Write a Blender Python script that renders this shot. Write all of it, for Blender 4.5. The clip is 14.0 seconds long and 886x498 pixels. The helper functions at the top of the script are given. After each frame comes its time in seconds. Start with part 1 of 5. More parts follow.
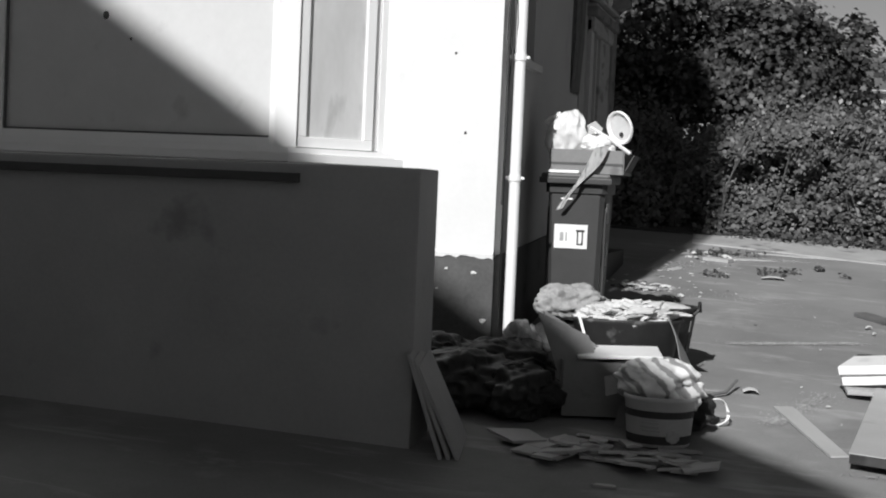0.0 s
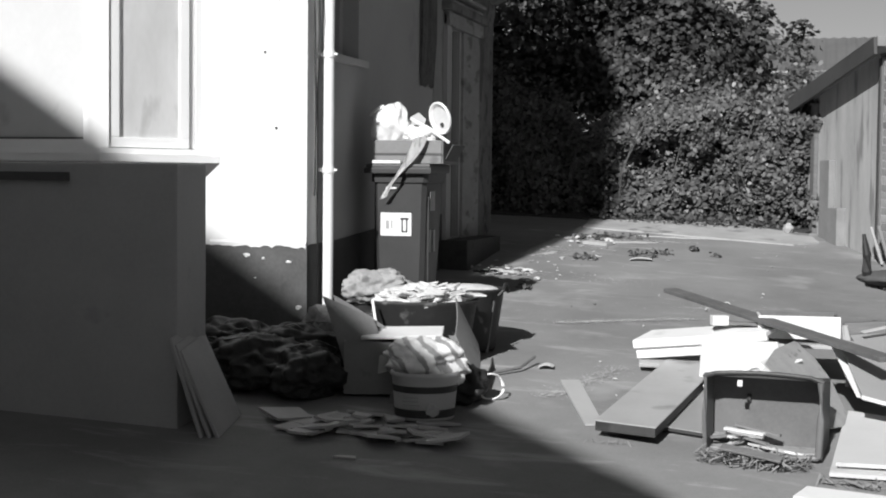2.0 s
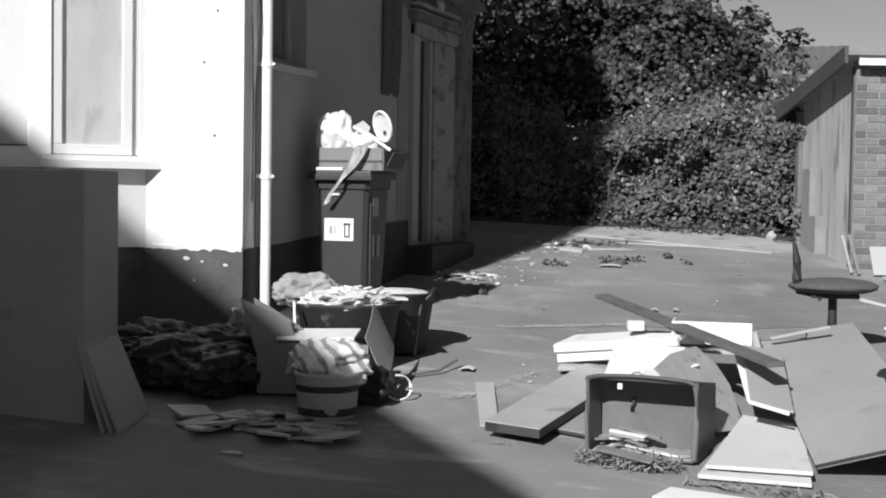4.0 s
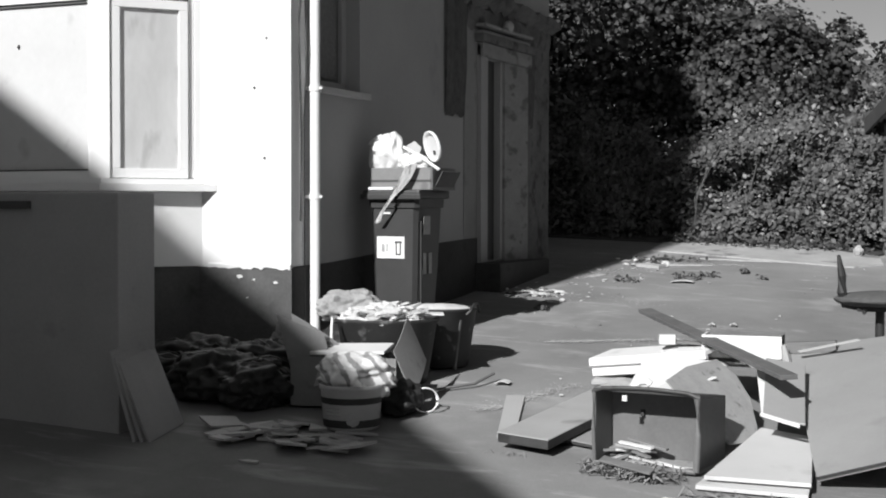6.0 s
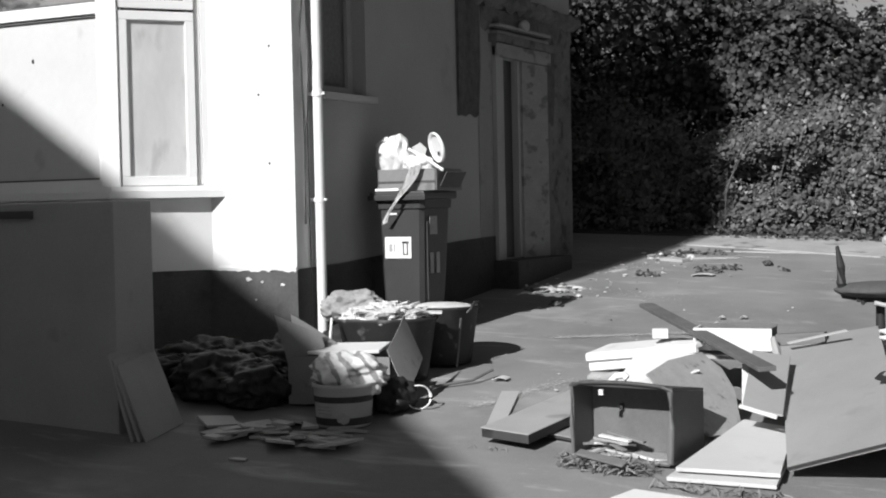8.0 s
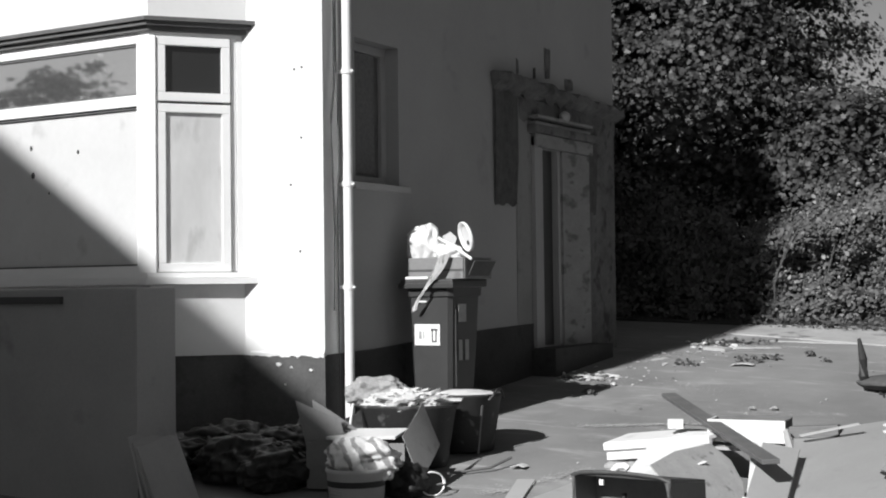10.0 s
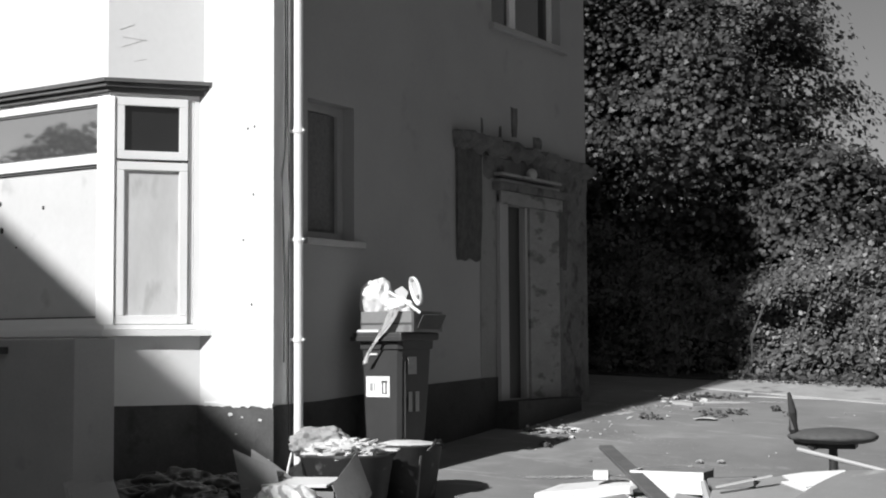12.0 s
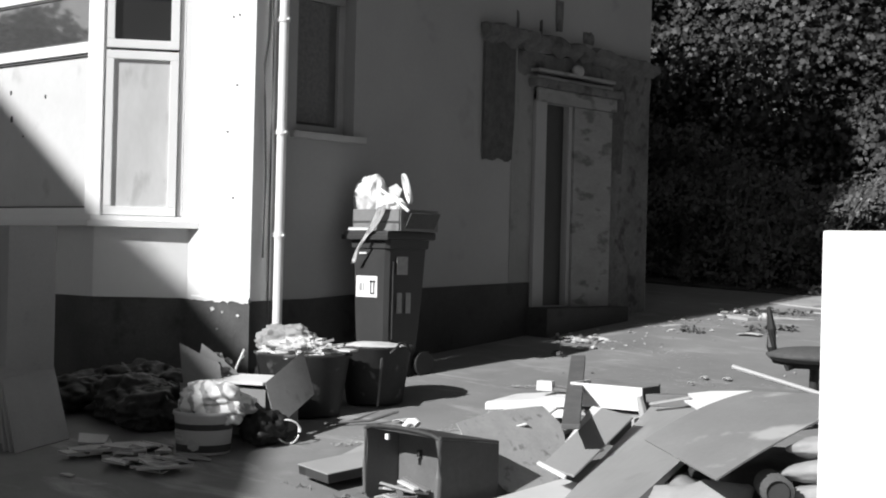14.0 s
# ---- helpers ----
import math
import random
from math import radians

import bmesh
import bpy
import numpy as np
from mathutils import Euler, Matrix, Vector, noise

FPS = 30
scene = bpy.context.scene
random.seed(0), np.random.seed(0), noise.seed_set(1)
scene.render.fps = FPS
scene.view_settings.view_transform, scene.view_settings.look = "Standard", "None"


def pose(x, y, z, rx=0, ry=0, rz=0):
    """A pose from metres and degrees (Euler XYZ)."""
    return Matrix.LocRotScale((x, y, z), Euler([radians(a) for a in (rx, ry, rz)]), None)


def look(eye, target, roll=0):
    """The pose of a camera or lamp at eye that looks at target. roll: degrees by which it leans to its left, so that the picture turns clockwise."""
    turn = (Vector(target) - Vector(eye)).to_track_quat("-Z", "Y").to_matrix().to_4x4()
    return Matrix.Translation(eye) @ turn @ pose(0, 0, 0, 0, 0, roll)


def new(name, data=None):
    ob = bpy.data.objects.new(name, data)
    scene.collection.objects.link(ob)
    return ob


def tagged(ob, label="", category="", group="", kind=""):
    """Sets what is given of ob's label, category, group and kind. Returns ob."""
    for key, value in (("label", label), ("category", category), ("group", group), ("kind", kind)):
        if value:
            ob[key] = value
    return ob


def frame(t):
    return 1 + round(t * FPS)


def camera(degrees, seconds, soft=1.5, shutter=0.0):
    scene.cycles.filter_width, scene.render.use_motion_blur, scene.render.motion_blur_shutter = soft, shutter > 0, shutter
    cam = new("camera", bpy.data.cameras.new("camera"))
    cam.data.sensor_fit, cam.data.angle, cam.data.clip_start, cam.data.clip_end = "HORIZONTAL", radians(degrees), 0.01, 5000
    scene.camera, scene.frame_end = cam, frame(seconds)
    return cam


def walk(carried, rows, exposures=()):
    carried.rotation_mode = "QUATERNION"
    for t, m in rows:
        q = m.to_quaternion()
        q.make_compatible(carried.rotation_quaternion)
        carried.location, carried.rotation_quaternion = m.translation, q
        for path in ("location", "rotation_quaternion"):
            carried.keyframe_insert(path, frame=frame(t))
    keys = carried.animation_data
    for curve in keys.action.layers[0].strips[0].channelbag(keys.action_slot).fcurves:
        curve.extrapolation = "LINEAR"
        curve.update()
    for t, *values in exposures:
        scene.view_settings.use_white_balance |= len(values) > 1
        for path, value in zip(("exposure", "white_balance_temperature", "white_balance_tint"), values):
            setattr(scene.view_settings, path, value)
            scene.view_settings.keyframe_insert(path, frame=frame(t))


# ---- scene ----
cam = camera(35.0, 14.0, soft=2.0)
PATH = [
    (0, (1.894, -8.702, 1.183), (1.399, -6.766, 1.098), 2.5),
    (0.5, (2.262, -8.735, 1.201), (1.667, -6.831, 1.057), 1.7),
    (1, (2.633, -8.766, 1.217), (2.031, -6.865, 1.072), 1.2),
    (1.5, (2.992, -8.737, 1.208), (2.429, -6.82, 1.11), 1.3),
    (2, (3.321, -8.731, 1.191), (2.795, -6.804, 1.098), 0.6),
    (2.5, (3.533, -8.713, 1.196), (3.032, -6.779, 1.107), 0.5),
    (5, (4.711, -8.646, 1.204), (3.983, -6.784, 1.129), 1.0),
    (5.5, (4.856, -8.615, 1.202), (4.091, -6.769, 1.137), 0.8),
    (6, (5.077, -8.605, 1.193), (4.252, -6.784, 1.135), 0.1),
    (6.5, (5.227, -8.59, 1.193), (4.375, -6.782, 1.129), -0.6),
    (7, (5.383, -8.586, 1.197), (4.506, -6.79, 1.12), -1.1),
    (7.2, (5.448, -8.571, 1.198), (4.562, -6.78, 1.118), -1.2),
    (9.3, (5.911, -8.505, 1.229), (4.918, -6.768, 1.23), -1.0),
    (9.5, (5.978, -8.498, 1.227), (4.974, -6.768, 1.238), -1.0),
    (10, (6.103, -8.468, 1.241), (5.075, -6.753, 1.3), -0.7),
    (10.5, (6.246, -8.452, 1.233), (5.202, -6.75, 1.343), -0.6),
    (11, (6.4, -8.418, 1.248), (5.349, -6.722, 1.372), 0.0),
    (11.5, (6.602, -8.381, 1.245), (5.541, -6.692, 1.396), 0.3),
    (12, (6.892, -8.321, 1.216), (5.813, -6.643, 1.354), -0.4),
    (12.5, (7.243, -8.275, 1.114), (6.103, -6.636, 1.232), -0.8),
    (13, (7.585, -8.109, 1.172), (6.403, -6.498, 1.236), 0.0),
    (13.5, (7.835, -7.694, 1.146), (6.543, -6.168, 1.153), 0.1),
    (14, (8.039, -6.856, 1.174), (6.707, -5.364, 1.179), 1.4),
]
walk(cam, [(t, look(eye, target, roll)) for t, eye, target, roll in PATH], [(0, 0.13), (0.4, 0.2), (1.0, 0.33), (1.6, 0.37), (12.5, 0.37), (14, 0.42)])

# ---- world and sun ----
world = bpy.data.worlds.new("sky")
scene.world = world
world.use_nodes = True
wn, wl = world.node_tree.nodes, world.node_tree.links
wn.clear()
sky = wn.new("ShaderNodeTexSky")
sky.sky_type, sky.sun_disc = "NISHITA", False
sky.sun_elevation, sky.sun_rotation = radians(32.8), radians(186.5)
sky.dust_density = 0.3
grey_sky = wn.new("ShaderNodeRGBToBW")
back = wn.new("ShaderNodeBackground")
back.inputs["Strength"].default_value = 0.042
wout = wn.new("ShaderNodeOutputWorld")
wl.new(sky.outputs["Color"], grey_sky.inputs["Color"])
wl.new(grey_sky.outputs["Val"], back.inputs["Color"])
wl.new(back.outputs["Background"], wout.inputs["Surface"])

sun_data = bpy.data.lights.new("sun", "SUN")
sun_data.energy, sun_data.angle = 4.6, radians(1.0)
sun = new("sun", sun_data)
sun.matrix_world = look((-2.3, -20, 13.0), (0, 0, 0))


# ---- materials ----
def surface(name, tone, rough=0.8, vary=0.25, scale=3.0, fine=60.0, bump=0.2, dark=None, spots=0.0, metal=0.0, spec=0.4, island=0.0, grain=(1, 1, 1), depth=0.01, streak=None):
    """A grey surface with broad stains, fine grain, relief and optional darker blotches."""
    m = bpy.data.materials.new(name)
    m.use_nodes = True
    n, l = m.node_tree.nodes, m.node_tree.links
    b = n["Principled BSDF"]
    co = n.new("ShaderNodeTexCoord")
    mp = n.new("ShaderNodeMapping")
    mp.inputs["Scale"].default_value = grain
    l.new(co.outputs["Object"], mp.inputs["Vector"])
    broad, small = n.new("ShaderNodeTexNoise"), n.new("ShaderNodeTexNoise")
    for tex, sc, det in ((broad, scale, 5.0), (small, fine, 4.0)):
        tex.inputs["Scale"].default_value, tex.inputs["Detail"].default_value = sc, det
        tex.inputs["Roughness"].default_value = 0.62
        l.new(mp.outputs["Vector"], tex.inputs["Vector"])
    mix = n.new("ShaderNodeMath")
    mix.operation = "MULTIPLY_ADD"
    l.new(broad.outputs["Fac"], mix.inputs[0])
    mix.inputs[1].default_value = 0.7
    half = n.new("ShaderNodeMath")
    half.operation = "MULTIPLY"
    l.new(small.outputs["Fac"], half.inputs[0])
    half.inputs[1].default_value = 0.3
    l.new(half.outputs[0], mix.inputs[2])
    ramp = n.new("ShaderNodeValToRGB")
    lo, hi = tone * (1 - vary), min(0.9, tone * (1 + vary))
    ramp.color_ramp.elements[0].position, ramp.color_ramp.elements[0].color = 0.3, (lo, lo, lo, 1)
    ramp.color_ramp.elements[1].position, ramp.color_ramp.elements[1].color = 0.7, (hi, hi, hi, 1)
    l.new(mix.outputs[0], ramp.inputs["Fac"])
    colour = ramp.outputs["Color"]
    if dark is not None:
        blot = n.new("ShaderNodeTexNoise")
        blot.inputs["Scale"].default_value, blot.inputs["Detail"].default_value = scale * 1.7, 6.0
        l.new(mp.outputs["Vector"], blot.inputs["Vector"])
        cut = n.new("ShaderNodeMapRange")
        cut.inputs["From Min"].default_value, cut.inputs["From Max"].default_value = 0.62 - spots, 0.72 - spots
        l.new(blot.outputs["Fac"], cut.inputs["Value"])
        mx = n.new("ShaderNodeMix")
        mx.data_type = "RGBA"
        l.new(cut.outputs["Result"], mx.inputs["Factor"])
        l.new(colour, mx.inputs["A"])
        mx.inputs["B"].default_value = (dark, dark, dark, 1)
        colour = mx.outputs["Result"]
    if streak is not None:
        turn = n.new("ShaderNodeMapping")
        turn.inputs["Rotation"].default_value = (0, 0, 0.25)
        turn.inputs["Scale"].default_value = (0.75, 3.2, 1.0)
        l.new(co.outputs["Object"], turn.inputs["Vector"])
        dust = n.new("ShaderNodeTexNoise")
        dust.inputs["Scale"].default_value, dust.inputs["Detail"].default_value, dust.inputs["Roughness"].default_value = 1.5, 9.0, 0.68
        dust.inputs["Distortion"].default_value = 0.6
        l.new(turn.outputs["Vector"], dust.inputs["Vector"])
        pick = n.new("ShaderNodeMapRange")
        pick.inputs["From Min"].default_value, pick.inputs["From Max"].default_value, pick.inputs["To Max"].default_value = 0.56, 0.76, 0.8
        l.new(dust.outputs["Fac"], pick.inputs["Value"])
        pale = n.new("ShaderNodeMix")
        pale.data_type = "RGBA"
        l.new(pick.outputs["Result"], pale.inputs["Factor"])
        l.new(colour, pale.inputs["A"])
        pale.inputs["B"].default_value = (streak, streak, streak, 1)
        colour = pale.outputs["Result"]
    if island:
        info = n.new("ShaderNodeNewGeometry")
        ob = n.new("ShaderNodeObjectInfo")
        add = n.new("ShaderNodeMath")
        add.operation = "ADD"
        l.new(info.outputs["Random Per Island"], add.inputs[0])
        l.new(ob.outputs["Random"], add.inputs[1])
        fr = n.new("ShaderNodeMath")
        fr.operation = "FRACT"
        l.new(add.outputs[0], fr.inputs[0])
        rng = n.new("ShaderNodeMapRange")
        rng.inputs["To Min"].default_value, rng.inputs["To Max"].default_value = 1 - island, 1 + island
        l.new(fr.outputs[0], rng.inputs["Value"])
        mul = n.new("ShaderNodeMix")
        mul.data_type, mul.blend_type = "RGBA", "MULTIPLY"
        mul.inputs["Factor"].default_value = 1.0
        l.new(colour, mul.inputs["A"])
        l.new(rng.outputs["Result"], mul.inputs["B"])
        colour = mul.outputs["Result"]
    l.new(colour, b.inputs["Base Color"])
    b.inputs["Roughness"].default_value, b.inputs["Metallic"].default_value = rough, metal
    b.inputs["Specular IOR Level"].default_value = spec
    if bump:
        bp = n.new("ShaderNodeBump")
        bp.inputs["Strength"].default_value, bp.inputs["Distance"].default_value = bump, depth
        l.new(mix.outputs[0], bp.inputs["Height"])
        l.new(bp.outputs["Normal"], b.inputs["Normal"])
    return m


def leaf_surface(name, tone, gloss=0.45):
    m = surface(name, tone, gloss, 0.2, 6.0, 40.0, 0.0, island=0.5)
    n, l = m.node_tree.nodes, m.node_tree.links
    b, out = n["Principled BSDF"], n["Material Output"]
    tr = n.new("ShaderNodeBsdfTranslucent")
    tr.inputs["Color"].default_value = (tone * 1.3, tone * 1.3, tone * 1.3, 1)
    ms = n.new("ShaderNodeMixShader")
    ms.inputs["Fac"].default_value = 0.22
    l.new(b.outputs["BSDF"], ms.inputs[1])
    l.new(tr.outputs["BSDF"], ms.inputs[2])
    l.new(ms.outputs["Shader"], out.inputs["Surface"])
    return m


def glass_surface(name, tone=0.02, rough=0.03):
    m = surface(name, tone, rough, 0.1, 2.0, 20.0, 0.0, spec=0.9)
    return m


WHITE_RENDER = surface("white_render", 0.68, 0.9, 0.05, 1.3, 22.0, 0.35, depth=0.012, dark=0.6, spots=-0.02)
# low tone: part of the side wall's shade is put into the colour
SIDE_RENDER = surface("shade_toned_side_render", 0.34, 0.9, 0.08, 1.1, 30.0, 0.3, depth=0.012, dark=0.26, spots=-0.02)
SCAR = surface("bare_scarred_render", 0.14, 0.95, 0.45, 3.0, 30.0, 0.9, depth=0.03, dark=0.065, spots=0.08)
PLINTH = surface("dark_plinth_paint", 0.085, 0.8, 0.3, 2.5, 40.0, 0.5, dark=0.05, spots=0.02)
SIDE_PLINTH = surface("black_plinth_paint", 0.05, 0.85, 0.3, 2.5, 40.0, 0.5, dark=0.028, spots=0.03)
LOW_WALL = surface("grey_garden_wall_render", 0.38, 0.92, 0.12, 1.5, 50.0, 0.5, dark=0.25, spots=0.0)
UPVC = surface("white_plastic_frame", 0.8, 0.35, 0.03, 3.0, 30.0, 0.02)
BOARD_WHITE = surface("white_boarding", 0.56, 0.6, 0.06, 2.0, 20.0, 0.15, dark=0.45, spots=0.0)
BOARD_GREY = surface("grey_smeared_boarding", 0.57, 0.5, 0.12, 2.0, 9.0, 0.05, dark=0.46, spots=0.02, grain=(2.0, 2.0, 0.7))
GLASS = glass_surface("window_glass")
MIRROR_GLASS = surface("sky_mirroring_glass", 0.9, 0.03, 0.05, 2.0, 20.0, 0.0, metal=0.93)
LEAD = surface("lead_flashing", 0.11, 0.6, 0.25, 4.0, 30.0, 0.3)
TARMAC = surface("worn_tarmac", 0.215, 0.92, 0.3, 0.8, 90.0, 0.6, dark=0.29, spots=0.03, depth=0.008, streak=0.46)
CONCRETE = surface("pale_concrete", 0.36, 0.9, 0.3, 2.0, 60.0, 0.5, dark=0.17, spots=0.04)
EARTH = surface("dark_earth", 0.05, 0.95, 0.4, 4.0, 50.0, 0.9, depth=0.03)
PIPE = surface("white_downpipe_plastic", 0.8, 0.4, 0.05, 6.0, 40.0, 0.05)
BIN = surface("dark_bin_plastic", 0.045, 0.45, 0.15, 5.0, 120.0, 0.1)
STICKER = surface("white_paper_label", 0.75, 0.6, 0.05, 8.0, 60.0, 0.05)
INK = surface("dark_ink", 0.04, 0.7, 0.1, 8.0, 60.0, 0.0)
GREY_INK = surface("pale_grey_paint", 0.35, 0.7, 0.2, 30.0, 90.0, 0.0)
CARD = surface("brown_cardboard", 0.21, 0.85, 0.15, 4.0, 50.0, 0.2, dark=0.15, spots=0.0)
BAG_WHITE = surface("white_plastic_bag", 0.68, 0.35, 0.1, 9.0, 50.0, 0.4)
def crease_banded_sack(name, pale, crease_tone):
    """Thin pale plastic with slanting dark bands that paint the shade of its creases."""
    m = surface(name, pale, 0.42, 0.12, 5.0, 40.0, 0.6, depth=0.02)
    n, l = m.node_tree.nodes, m.node_tree.links
    b = n["Principled BSDF"]
    base = b.inputs["Base Color"].links[0].from_socket
    co, turn = n.new("ShaderNodeTexCoord"), n.new("ShaderNodeMapping")
    turn.inputs["Rotation"].default_value = (0.3, 0.75, 0.2)
    l.new(co.outputs["Object"], turn.inputs["Vector"])
    wave = n.new("ShaderNodeTexWave")
    for key, v in (("Scale", 3.6), ("Distortion", 5.0), ("Detail", 4.0), ("Detail Scale", 2.0)):
        wave.inputs[key].default_value = v
    l.new(turn.outputs["Vector"], wave.inputs["Vector"])
    cut = n.new("ShaderNodeMapRange")
    cut.inputs["From Min"].default_value, cut.inputs["From Max"].default_value, cut.inputs["To Max"].default_value = 0.56, 0.8, 0.85
    l.new(wave.outputs["Fac"], cut.inputs["Value"])
    mx = n.new("ShaderNodeMix")
    mx.data_type = "RGBA"
    l.new(cut.outputs["Result"], mx.inputs["Factor"])
    l.new(base, mx.inputs["A"])
    mx.inputs["B"].default_value = (crease_tone, crease_tone, crease_tone, 1)
    l.new(mx.outputs["Result"], b.inputs["Base Color"])
    return m


SACK_CREASED = crease_banded_sack("crease_shaded_pale_sack", 0.7, 0.2)
BAG_STRIPED = surface("creased_pale_sack", 0.6, 0.5, 0.3, 3.0, 30.0, 0.8, dark=0.16, spots=0.05, grain=(6.0, 0.7, 1.2), depth=0.02)
BAG_BLACK = surface("black_bin_liner", 0.028, 0.5, 0.3, 9.0, 40.0, 0.5, depth=0.02, spec=0.25)
WOOL = surface("matted_insulation_wool", 0.32, 0.98, 0.3, 9.0, 90.0, 0.9, dark=0.18, spots=0.03, depth=0.02)
RUBBER = surface("black_tub_rubber", 0.03, 0.6, 0.3, 6.0, 70.0, 0.3, dark=0.13, spots=0.0)
DUST = surface("chalk_dust", 0.46, 0.98, 0.2, 9.0, 80.0, 0.3)
PLASTER = surface("plaster_dust", 0.6, 0.95, 0.15, 7.0, 60.0, 0.5, dark=0.45, spots=0.02)
PAINT_WHITE = surface("white_painted_board", 0.72, 0.5, 0.06, 3.0, 40.0, 0.15, dark=0.6, spots=-0.03)
PANEL_PALE = surface("pale_panel_face", 0.42, 0.55, 0.08, 2.0, 50.0, 0.1, dark=0.36, spots=0.0)
PANEL_GREY = surface("grey_laminate", 0.3, 0.45, 0.1, 2.0, 60.0, 0.1, dark=0.25, spots=0.0)
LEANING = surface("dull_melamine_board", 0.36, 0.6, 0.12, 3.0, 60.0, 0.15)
LAMINATE = surface("dull_grey_laminate", 0.4, 0.4, 0.12, 2.0, 60.0, 0.1, dark=0.25, spots=0.0)
BENT = surface("scuffed_grey_sheet", 0.24, 0.5, 0.15, 2.2, 50.0, 0.1, dark=0.42, spots=0.05)
DOOR_WHITE = surface("pale_melamine", 0.58, 0.5, 0.05, 3.0, 60.0, 0.1, dark=0.5, spots=0.0)
CARCASS = surface("dark_carcass_laminate", 0.14, 0.5, 0.25, 3.0, 60.0, 0.15, dark=0.15, spots=0.02)
# dark panel edges and carcass top; also the shade on the carcass side
CARCASS_TOP = surface("dark_edge_and_shade_laminate", 0.055, 0.55, 0.35, 3.0, 40.0, 0.2, dark=0.03, spots=0.04)
PLANK_WOOD = surface("weathered_plank", 0.115, 0.8, 0.3, 5.0, 50.0, 0.3, dark=0.15, spots=0.02)
HARDBOARD = surface("stained_hardboard", 0.33, 0.8, 0.15, 8.0, 60.0, 0.2, dark=0.15, spots=0.03)
WOOD = surface("weathered_wood", 0.15, 0.8, 0.3, 4.0, 40.0, 0.3, grain=(1.0, 8.0, 8.0))
BLACK_PLASTIC = surface("black_chair_plastic", 0.03, 0.5, 0.2, 8.0, 60.0, 0.1)
FABRIC = surface("grey_chair_fabric", 0.09, 0.95, 0.2, 20.0, 200.0, 0.4)
CLOTH = surface("pale_cushion_cloth", 0.33, 0.95, 0.15, 6.0, 120.0, 0.4)
ENAMEL = surface("white_fridge_enamel", 0.85, 0.3, 0.02, 2.0, 40.0, 0.02)
BRICK = surface("fired_brick", 0.17, 0.9, 0.25, 12.0, 80.0, 0.5, island=0.35)
MORTAR = surface("pale_mortar", 0.3, 0.95, 0.15, 20.0, 90.0, 0.5)
GARAGE_RENDER = surface("stained_garage_render", 0.42, 0.9, 0.25, 2.0, 30.0, 0.4, dark=0.24, spots=0.05, grain=(1.0, 1.7, 0.35))
FELT = surface("grey_roof_felt", 0.24, 0.9, 0.2, 4.0, 70.0, 0.4)
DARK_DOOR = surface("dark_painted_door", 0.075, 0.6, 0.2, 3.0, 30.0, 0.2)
ROOF_SHEET = surface("grey_sheet_roof", 0.12, 0.8, 0.15, 1.0, 20.0, 0.2)
BARK = surface("tree_bark", 0.08, 0.95, 0.3, 6.0, 40.0, 0.8, grain=(1, 1, 0.3), depth=0.03)
LEAF = leaf_surface("maple_leaf", 0.054, 0.5)
IVY = leaf_surface("hedge_leaf", 0.118, 0.42)
WEED = leaf_surface("weed_leaf", 0.09, 0.6)
# walls out of view, toned dark to cut the bounced light
NEIGHBOUR = surface("unseen_low_bounce_brick", 0.07, 0.9, 0.25, 2.0, 40.0, 0.4)


# ---- building helpers ----
def link(name, bm, material, smooth=False):
    me = bpy.data.meshes.new(name)
    bm.normal_update()
    bm.to_mesh(me)
    bm.free()
    me.materials.append(material)
    if smooth:
        me.polygons.foreach_set("use_smooth", [True] * len(me.polygons))
    return new(name, me)


def part(name, bm, material, parent, label="", smooth=False):
    ob = link(name, bm, material, smooth)
    ob.parent = parent
    return tagged(ob, label)


def solo(name, bm, material, label, category, group="", kind="", smooth=False):
    return tagged(link(name, bm, material, smooth), label, category, group, kind)


def thing(name, m, label, category, group="", kind=""):
    ob = new(name)
    ob.empty_display_size = 0.1
    ob.matrix_world = m
    return tagged(ob, label, category, group, kind)


def box(x0, x1, y0, y1, z0, z1, bevel=0.0, bm=None, m=None):
    bm = bm or bmesh.new()
    made = bmesh.ops.create_cube(bm, size=1.0, matrix=Matrix.Translation(((x0 + x1) / 2, (y0 + y1) / 2, (z0 + z1) / 2)) @ Matrix.Diagonal((x1 - x0, y1 - y0, z1 - z0, 1)))
    vs = made["verts"]
    if bevel:
        es = list({e for v in vs for e in v.link_edges})
        res = bmesh.ops.bevel(bm, geom=es, offset=bevel, segments=2, affect="EDGES", profile=0.7)
        vs = list({v for f in res["faces"] for v in f.verts} | {v for v in vs if v.is_valid})
    if m is not None:
        bmesh.ops.transform(bm, matrix=m, verts=[v for v in vs if v.is_valid])
    return bm


def tube(r0, r1, z0, z1, n=20, bm=None, m=None, caps=True):
    bm = bm or bmesh.new()
    mat = Matrix.Translation((0, 0, (z0 + z1) / 2))
    bmesh.ops.create_cone(bm, cap_ends=caps, segments=n, radius1=r0, radius2=r1, depth=z1 - z0, matrix=(m or Matrix()) @ mat)
    return bm


def lathe(profile, n=28):
    """Turns a profile of (radius, height) about z."""
    bm = bmesh.new()
    rings = []
    for r, z in profile:
        rings.append([bm.verts.new((r * math.cos(2 * math.pi * k / n), r * math.sin(2 * math.pi * k / n), z)) for k in range(n)])
    for a, b in zip(rings, rings[1:]):
        for k in range(n):
            bm.faces.new((a[k], a[(k + 1) % n], b[(k + 1) % n], b[k]))
    return bm


